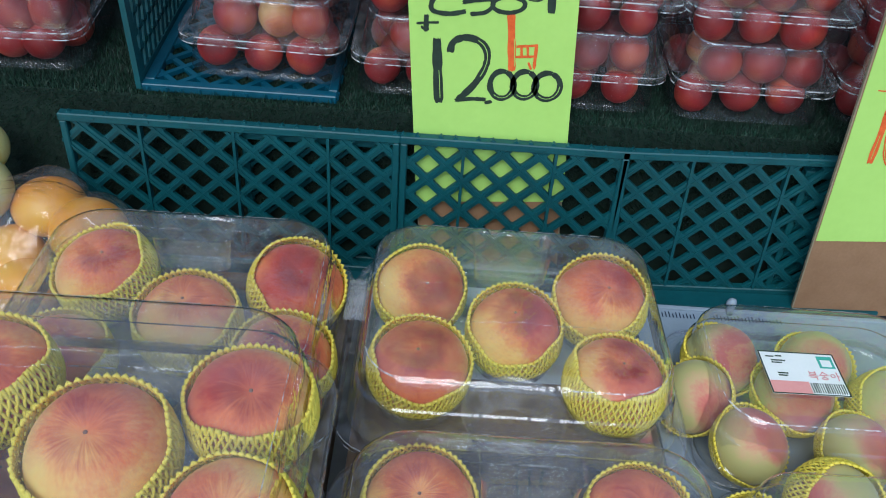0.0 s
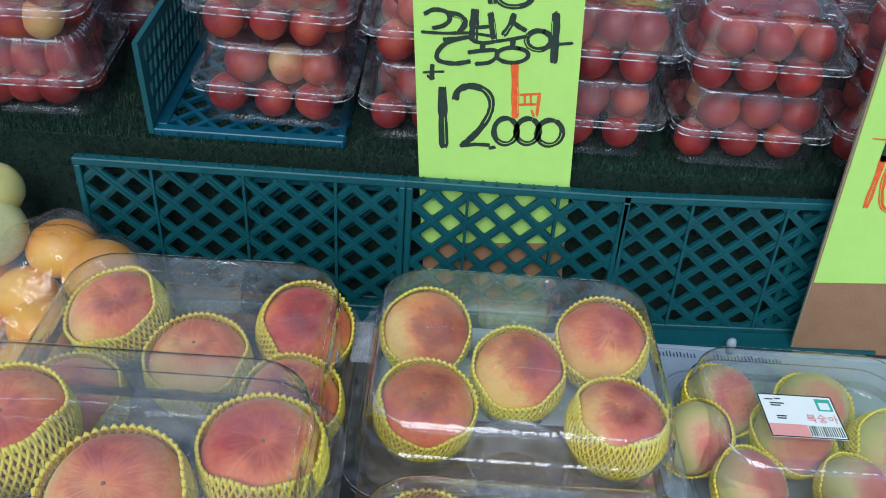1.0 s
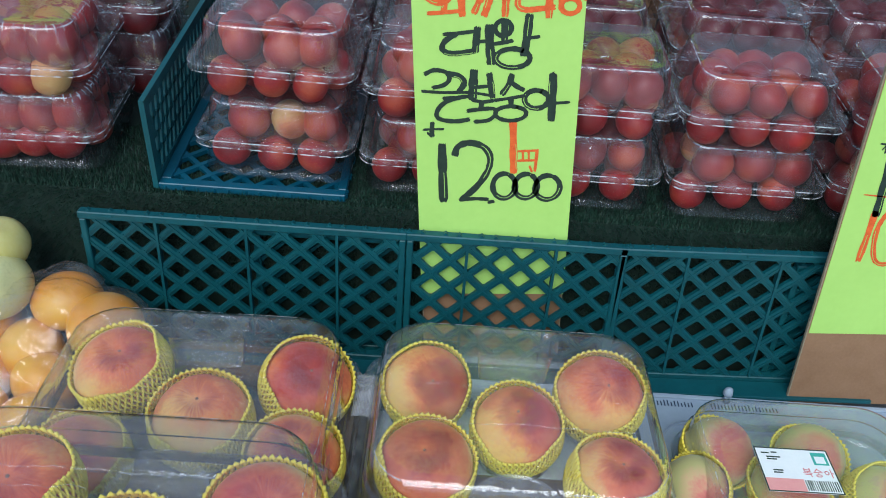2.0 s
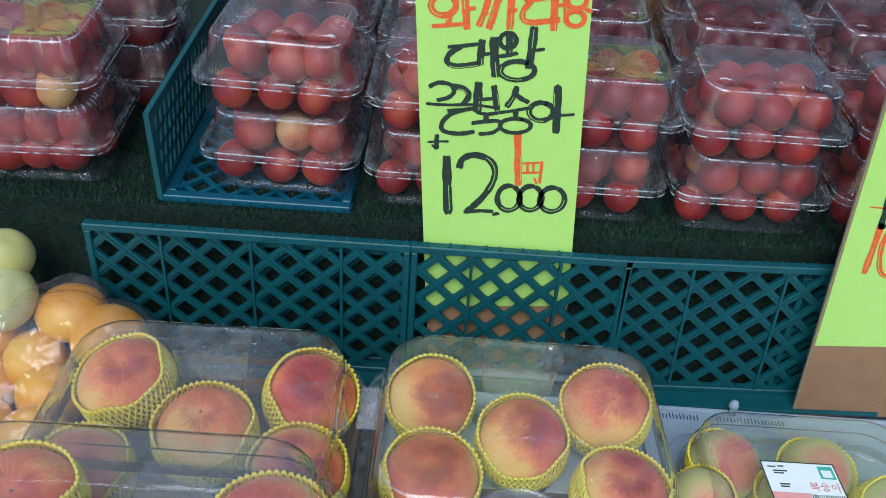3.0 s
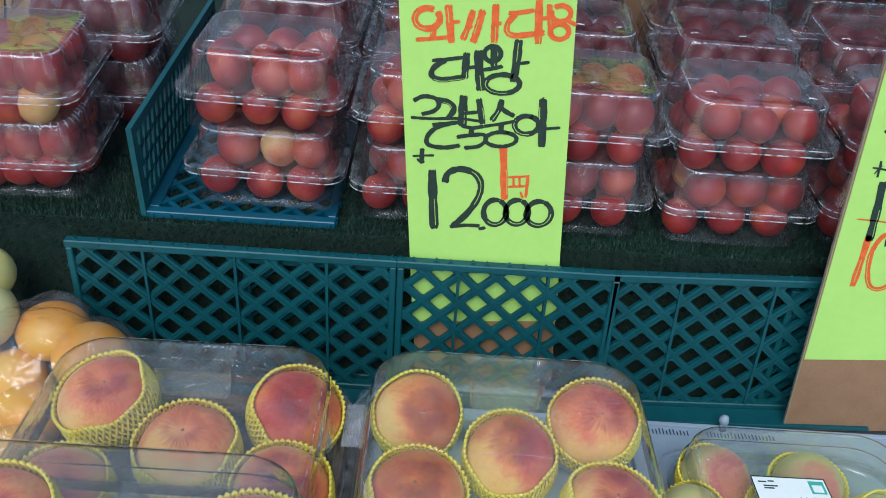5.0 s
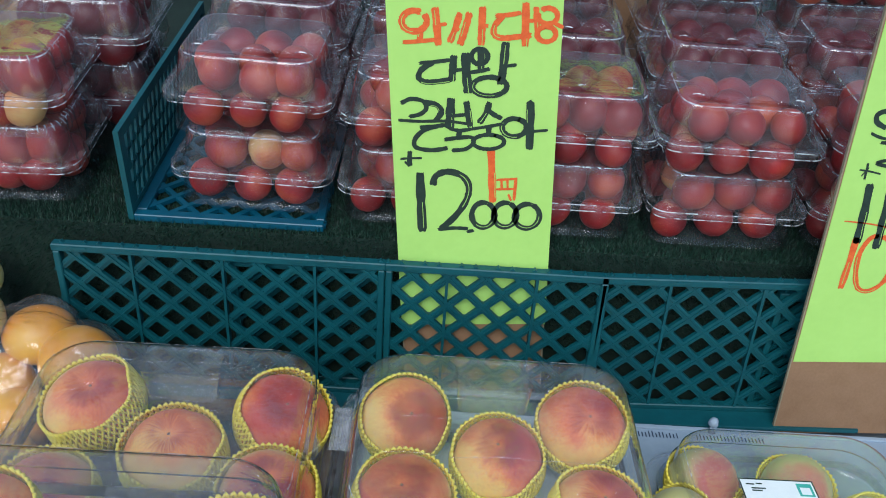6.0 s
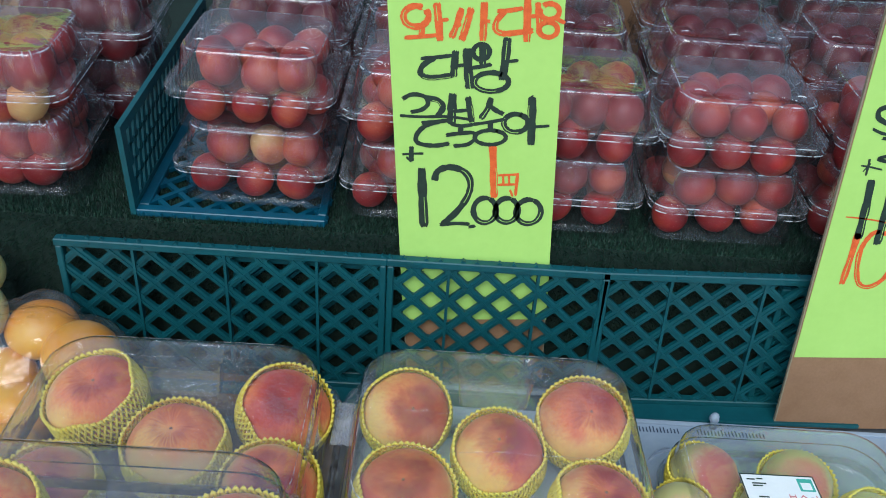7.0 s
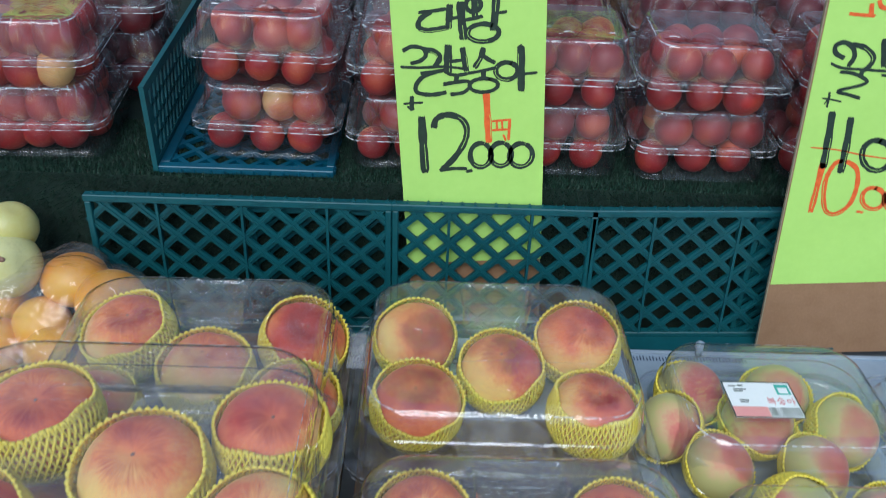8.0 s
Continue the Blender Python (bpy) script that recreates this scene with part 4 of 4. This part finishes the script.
for a in ((-0.331, 0.441, 0.0480, 18, -60, 15, 2, 2, -90), (-0.233, 0.384, 0.0500, 16, -95, 95, 0, 14, -88), (-0.147, 0.434, 0.0460, 20, -70, 170, 0, 0, -90), (-0.140, 0.338, 0.0450, 24, -90, 250, 1, 20, -90), (-0.340, 0.330, 0.046, 10, 90, 20, 0, 20, -90)):
    peach(a[0], a[1], 0.7165 + a[2] * 0.91, *a[2:])
for a in ((-0.340, 0.42, 0.046, 14, 60, 15, 1, 20), (-0.150, 0.42, 0.046, 20, 60, 170, 1, 20), (-0.150, 0.30, 0.046, 20, 60, 170, 1, 20)):
    peach(a[0], a[1], 0.6125 + a[2] * 0.91, *a[2:])
for a in ((-0.026, 0.436, 0.0460, 16, -95, 40, 0, 12, -90), (0.143, 0.436, 0.0440, 14, -60, 120, 0, 18, -110), (0.07, 0.33, 0.046, 10, 90, 200, 0, 20)):
    peach(a[0], a[1], 0.6125 + a[2] * 0.91, *a[2:])
for a in ((0.280, 0.686, 0.0405, 40, -70, 20, 3, 20, -45), (0.243, 0.632, 0.0390, 75, -60, 80, 3, 50, -160), (0.284, 0.574, 0.0380, 40, -40, 140, 3, 30, -60), (0.381, 0.688, 0.0390, 30, -90, 210, 3, 15, -110),
          (0.344, 0.640, 0.0420, 55, -80, 250, 3, 12, -60), (0.436, 0.630, 0.0405, 40, -70, 310, 3, 50, -60), (0.386, 0.577, 0.0370, 35, -60, 0, 3, 30, -60)):
    peach(a[0], a[1], 0.5545 + a[2], *a[2:], pale=True)
for a in ((0.339, 0.506, 0.0425, 75, -140, 40, 0, 50, -80), (0.432, 0.500, 0.040, 45, -60, 120, 3, 30, -90), (0.262, 0.470, 0.038, 20, -60, 200, 3, 30, -90), (0.33, 0.41, 0.038, 20, 0, 0, 3, 20, -90)):
    peach(a[0], a[1], 0.5545 + a[2], *a[2:], pale=True)

# price label on the pale-peach box
lab = thing("price_label", pose(0.2950, 0.5915, 0.6475, 0, 0, 0.5), "white price label with pink strip and green square", "label")
part("paper", slab(0, 0.074, 0, 0.056, 0, 0.0004), M_LABEL, lab)
bm = bmesh.new()
for a in ((0, 0.074, 0, 0.0012), (0, 0.074, 0.0548, 0.056), (0, 0.0012, 0.0012, 0.0548), (0.0728, 0.074, 0.0012, 0.0548)):
    box_into(bm, a[0], a[1], a[2], a[3], 0.0004, 0.0007)
part("border", bm, M_INK, lab)
part("pink_strip", slab(0.0014, 0.0385, 0.0014, 0.0165, 0.0004, 0.0006), M_PINK, lab)
bm = slab(0.056, 0.071, 0.036, 0.052, 0.0004, 0.0006)
part("green_square", bm, M_GREENINK, lab)
part("square_inner", slab(0.0585, 0.0685, 0.038, 0.047, 0.0006, 0.0007), M_LABEL, lab)
bm = bmesh.new()
for i in range(15):
    x = 0.0395 + i * 0.0022
    box_into(bm, x, x + rng.uniform(0.0006, 0.0015), 0.003, 0.0155, 0.0004, 0.0006)
part("barcode", bm, M_INK, lab)
bm = bmesh.new()
for x, y, w in ((0.006, 0.048, 0.008), (0.016, 0.049, 0.006), (0.010, 0.043, 0.014), (0.010, 0.040, 0.010), (0.012, 0.026, 0.010), (0.012, 0.023, 0.009)):
    box_into(bm, x, x + w, y, y + 0.0016, 0.0004, 0.0006)
part("writing", bm, M_INK, lab, "small black bars of writing")
bm = bmesh.new()
SYLLABLES = (((1, 9, 1, 6), (5, 9, 5, 6), (1, 7.6, 5, 7.6), (1, 6, 5, 6), (3, 6, 3, 4.4), (0, 4.4, 6, 4.4), (1, 3, 5, 3), (5, 3, 5, 0.8)),
             ((3, 9, 1, 6.4), (3, 8.4, 5.2, 6.4), (0, 5.4, 6, 5.4), (3, 5.4, 3, 3.8), (1.2, 2.6, 2.2, 3.1), (2.2, 3.1, 3.8, 3.1), (3.8, 3.1, 4.8, 2.6), (4.8, 2.6, 4.8, 1.6), (4.8, 1.6, 3.8, 1), (3.8, 1, 2.2, 1), (2.2, 1, 1.2, 1.6), (1.2, 1.6, 1.2, 2.6)),
             ((0.4, 6, 1.1, 6.9), (1.1, 6.9, 2.3, 6.9), (2.3, 6.9, 3, 6), (3, 6, 3, 4.6), (3, 4.6, 2.3, 3.7), (2.3, 3.7, 1.1, 3.7), (1.1, 3.7, 0.4, 4.6), (0.4, 4.6, 0.4, 6), (4.8, 9, 4.8, 0.8), (4.8, 5, 6.4, 5)))
for k, strokes in enumerate(SYLLABLES):
    for x0, y0, x1, y1 in strokes:
        x0, x1 = (0.0415 + k * 0.0105 + q * 0.0014 for q in (x0, x1))
        y0, y1 = (0.0195 + q * 0.00125 for q in (y0, y1))
        m = Matrix.Translation((x0, y0, 0)) @ Matrix.Rotation(math.atan2(y1 - y0, x1 - x0), 4, "Z")
        box_into(bm, -0.0004, math.hypot(x1 - x0, y1 - y0) + 0.0004, -0.0004, 0.0004, 0.0004, 0.0006, m)
part("product_word", bm, M_ROSE, lab, "red printed word for peach")


# ---------- nectarine punnets on the turf ----------
NECT = round_fruit("nectarine", M_NECT, 0.0222, 0.10, 0.05, 0.95, 18)
CREAM = round_fruit("nectarine", M_CREAM, 0.0222, 0.10, 0.05, 0.95, 18)
BOX_W, BOX_D, HB, HL = 0.180, 0.148, 0.049, 0.043
PITCH = (0.0915, 0.0885, 0.0845, 0.0845, 0.0845)


def fruit_places(rng, w, d, big):
    """Two loose layers of fruit inside a punnet."""
    out = []
    nx, ny = (3 if w < 0.19 else 4), 3
    sx, sy = (w - 0.030 - 0.054 * big) / (nx - 1), (d - 0.017 - 0.050 * big) / (ny - 1)
    for layer in range(2):
        for i in range(nx):
            for j in range(ny):
                x = (i - (nx - 1) / 2) * sx + (0.010 if (j + layer) % 2 else -0.006)
                y = (j - (ny - 1) / 2) * sy
                if layer:
                    x, y = x * 0.85, y * 0.85
                out.append((x + rng.uniform(-0.005, 0.005), y + rng.uniform(-0.003, 0.003), 0.0225 + layer * 0.0375 + rng.uniform(-0.001, 0.003), layer, i, j))
    return out


def punnet(m, seed, label, singly, pale=0.05, w=BOX_W, d=BOX_D, flute=0.0005, cream_at=(), vents=False, big=1.0):
    clamshell(m, w, d, HB, HL, label, M_PUNNET_LID, M_PUNNET, "nectarine punnets", corner=0.022, slope=0.006, flute=flute, dome=-0.001, shoulder=0.006, rim=0.008, vents=vents)
    rng = random.Random(seed)
    joined = bmesh.new()
    for x, y, z, layer, i, j in fruit_places(rng, w, d, big):
        turn = Euler((rng.uniform(-1.2, 1.2), rng.uniform(-1.2, 1.2), rng.uniform(0, 6.28))).to_matrix().to_4x4()
        s = rng.uniform(0.92, 1.08) * big
        local = m @ Matrix.Translation((x, y, z)) @ turn @ Matrix.Scale(s, 4)
        light = (layer, i, j) in cream_at or rng.random() < pale
        if singly:
            ob = new("nectarine", CREAM if light else NECT)
            ob.matrix_world = local
            tagged(ob, "pale cream-yellow nectarine among red ones in a punnet" if light else "small red nectarine in a clear punnet", "nectarine", "nectarines")
        else:
            k = len(joined.verts)
            joined.from_mesh(NECT)
            joined.verts.ensure_lookup_table()
            for v in joined.verts[k:]:
                v.co = Matrix.Translation((x, y, z)) @ turn @ Matrix.Scale(s, 4) @ v.co
    if singly:
        joined.free()
    else:
        ob = part("nectarines", joined, M_NECT, None, smooth=True)
        ob.matrix_world = m
        tagged(ob, "small red nectarines filling a clear punnet", "nectarines", kind="stuff")


seed = 10
for c, (cx, y0, lift, yaw) in enumerate(((-0.221, 0.010, 0.010, -2.0), (-0.042, 0.014, 0.0, 0.5), (0.126, 0.010, 0.0, 0.0), (0.308, 0.006, 0.0, 0.0), (0.498, 0.020, 0.0, 1.0))):
    for row in range(3):
        tiers = 2 if row < 2 else 3
        for tier in range(tiers):
            seed += 1
            jx = ((seed * 37) % 11 - 5) * 0.0007
            mm = STEP @ pose(cx + jx + 0.012 * row * (1 if c > 2 else 0), y0 + BOX_D / 2 + row * 0.155, 0.0065 + lift + tier * PITCH[c], 0, 0, yaw + ((seed * 13) % 7 - 3) * 0.5)
            where = "in the blue crate" if c == 0 else "on green turf" if tier == 0 else "stacked on another"
            punnet(mm, seed, "clear lidded punnet of red nectarines " + where, row == 0, 0.015, vents=(tier == tiers - 1 and row < 2), cream_at=((1, 1, 0),) if (c == 0 and row == 0 and tier == 0) else ((1, 0, 1),) if (c == 2 and tier == 1) or (c == 0 and row == 1) else ())
for row in range(2):
    for tier in range(2):
        seed += 1
        mm = STEP @ pose(-0.524 + 0.040 * row, 0.013 + 0.08 + row * 0.166, 0.0065 + tier * 0.082, 0, 0, 2.5)
        punnet(mm, seed, "clear ribbed punnet of red nectarines beside the crate", row == 0, 0.06, w=0.200, d=0.160, flute=0.0015, big=1.18)


# ---------- bagged golden fruit ----------
GOLD = round_fruit("golden_fruit", M_GOLD, 0.036, 0.08, 0.02, 0.92, 22)
GREENF = round_fruit("green_fruit", M_GREEN, 0.034, 0.12, 0.03, 0.95, 22)
BAGGED = ((-0.452, 0.800, 0.652, 1.10), (-0.402, 0.776, 0.636, 1.22), (-0.545, 0.800, 0.618, 1.15), (-0.486, 0.762, 0.606, 1.10),
          (-0.535, 0.742, 0.590, 1.12), (-0.458, 0.728, 0.590, 1.15), (-0.590, 0.770, 0.590, 1.1), (-0.520, 0.680, 0.588, 1.1), (-0.452, 0.668, 0.586, 1.05))
for i, (x, y, z, s) in enumerate(BAGGED):
    ob = new("golden_fruit", GOLD)
    ob.matrix_world = pose(x, y, z, 37 * i, 23 * i, 50 * i) @ Matrix.Diagonal((s, s * 0.97, s * (0.88 + 0.03 * (i % 4)), 1))
    tagged(ob, "golden yellow round fruit inside a clear plastic bag", "fruit", "bagged fruit")
PALE_ONES = ((-0.520, 0.784, 0.680, 1.16, 62), (-0.524, 0.818, 0.712, 0.95, 20))
for x, y, z, s, rx in PALE_ONES:
    ob = new("green_fruit", GREENF)
    ob.matrix_world = pose(x, y, z, rx, 10, 60) @ Matrix.Scale(s, 4)
    fruit_top = ob if z < 0.72 else fruit_top
    tagged(ob, "pale yellow-green fruit on top of golden fruit", "fruit", "bagged fruit")

# film drawn tight over the fruits, hanging straight between them, with gathered folds
bm = bmesh.new()
bmesh.ops.create_icosphere(bm, subdivisions=6, radius=1.0)
MID = Vector((-0.500, 0.745, 0.620))
balls = [(Vector((x, y, z)) - MID, 0.036 * s * 1.02) for x, y, z, s in BAGGED] + [(Vector((-0.512, 0.786, 0.662)) - MID, 0.034)]
for v in bm.verts:
    n = v.co.normalized()
    far = 0.0
    for c, r in balls:
        along = c.dot(n)
        gap = r * r - (c.length_squared - along * along)
        hull = 0.80 * (along + r)
        far = max(far, hull, along + math.sqrt(gap) if gap > 0 else 0.0)
    fold = abs(noise.noise(Vector((n.x * 4 + n.z * 9, n.y * 16 - n.z * 5, n.z * 5)))) * 0.007 + abs(noise.noise(n * 21.0)) * 0.004
    p = MID + n * (far + 0.002 + fold)
    v.co = (p.x, min(p.y, 0.842), max(0.5465, p.z))
bmesh.ops.smooth_vert(bm, verts=bm.verts[:], factor=0.4, use_axis_x=True, use_axis_y=True, use_axis_z=True)
bag = part("plastic_bag", bm, M_BAG, None, smooth=True)
tagged(bag, "crinkled clear plastic bag around golden fruit", "bag")

for x, y, z in ((-0.5115, 0.7575, 0.7055),):
    bm = bmesh.new()
    bmesh.ops.create_uvsphere(bm, u_segments=10, v_segments=8, radius=0.004)
    for v in bm.verts:
        v.co = Vector((v.co.x * 1.3, v.co.y * 0.7, v.co.z)) + Vector((x, y, z))
    part("navel", bm, M_STALK, fruit_top, "dark dried navel", smooth=True).matrix_parent_inverse = fruit_top.matrix_world.inverted()
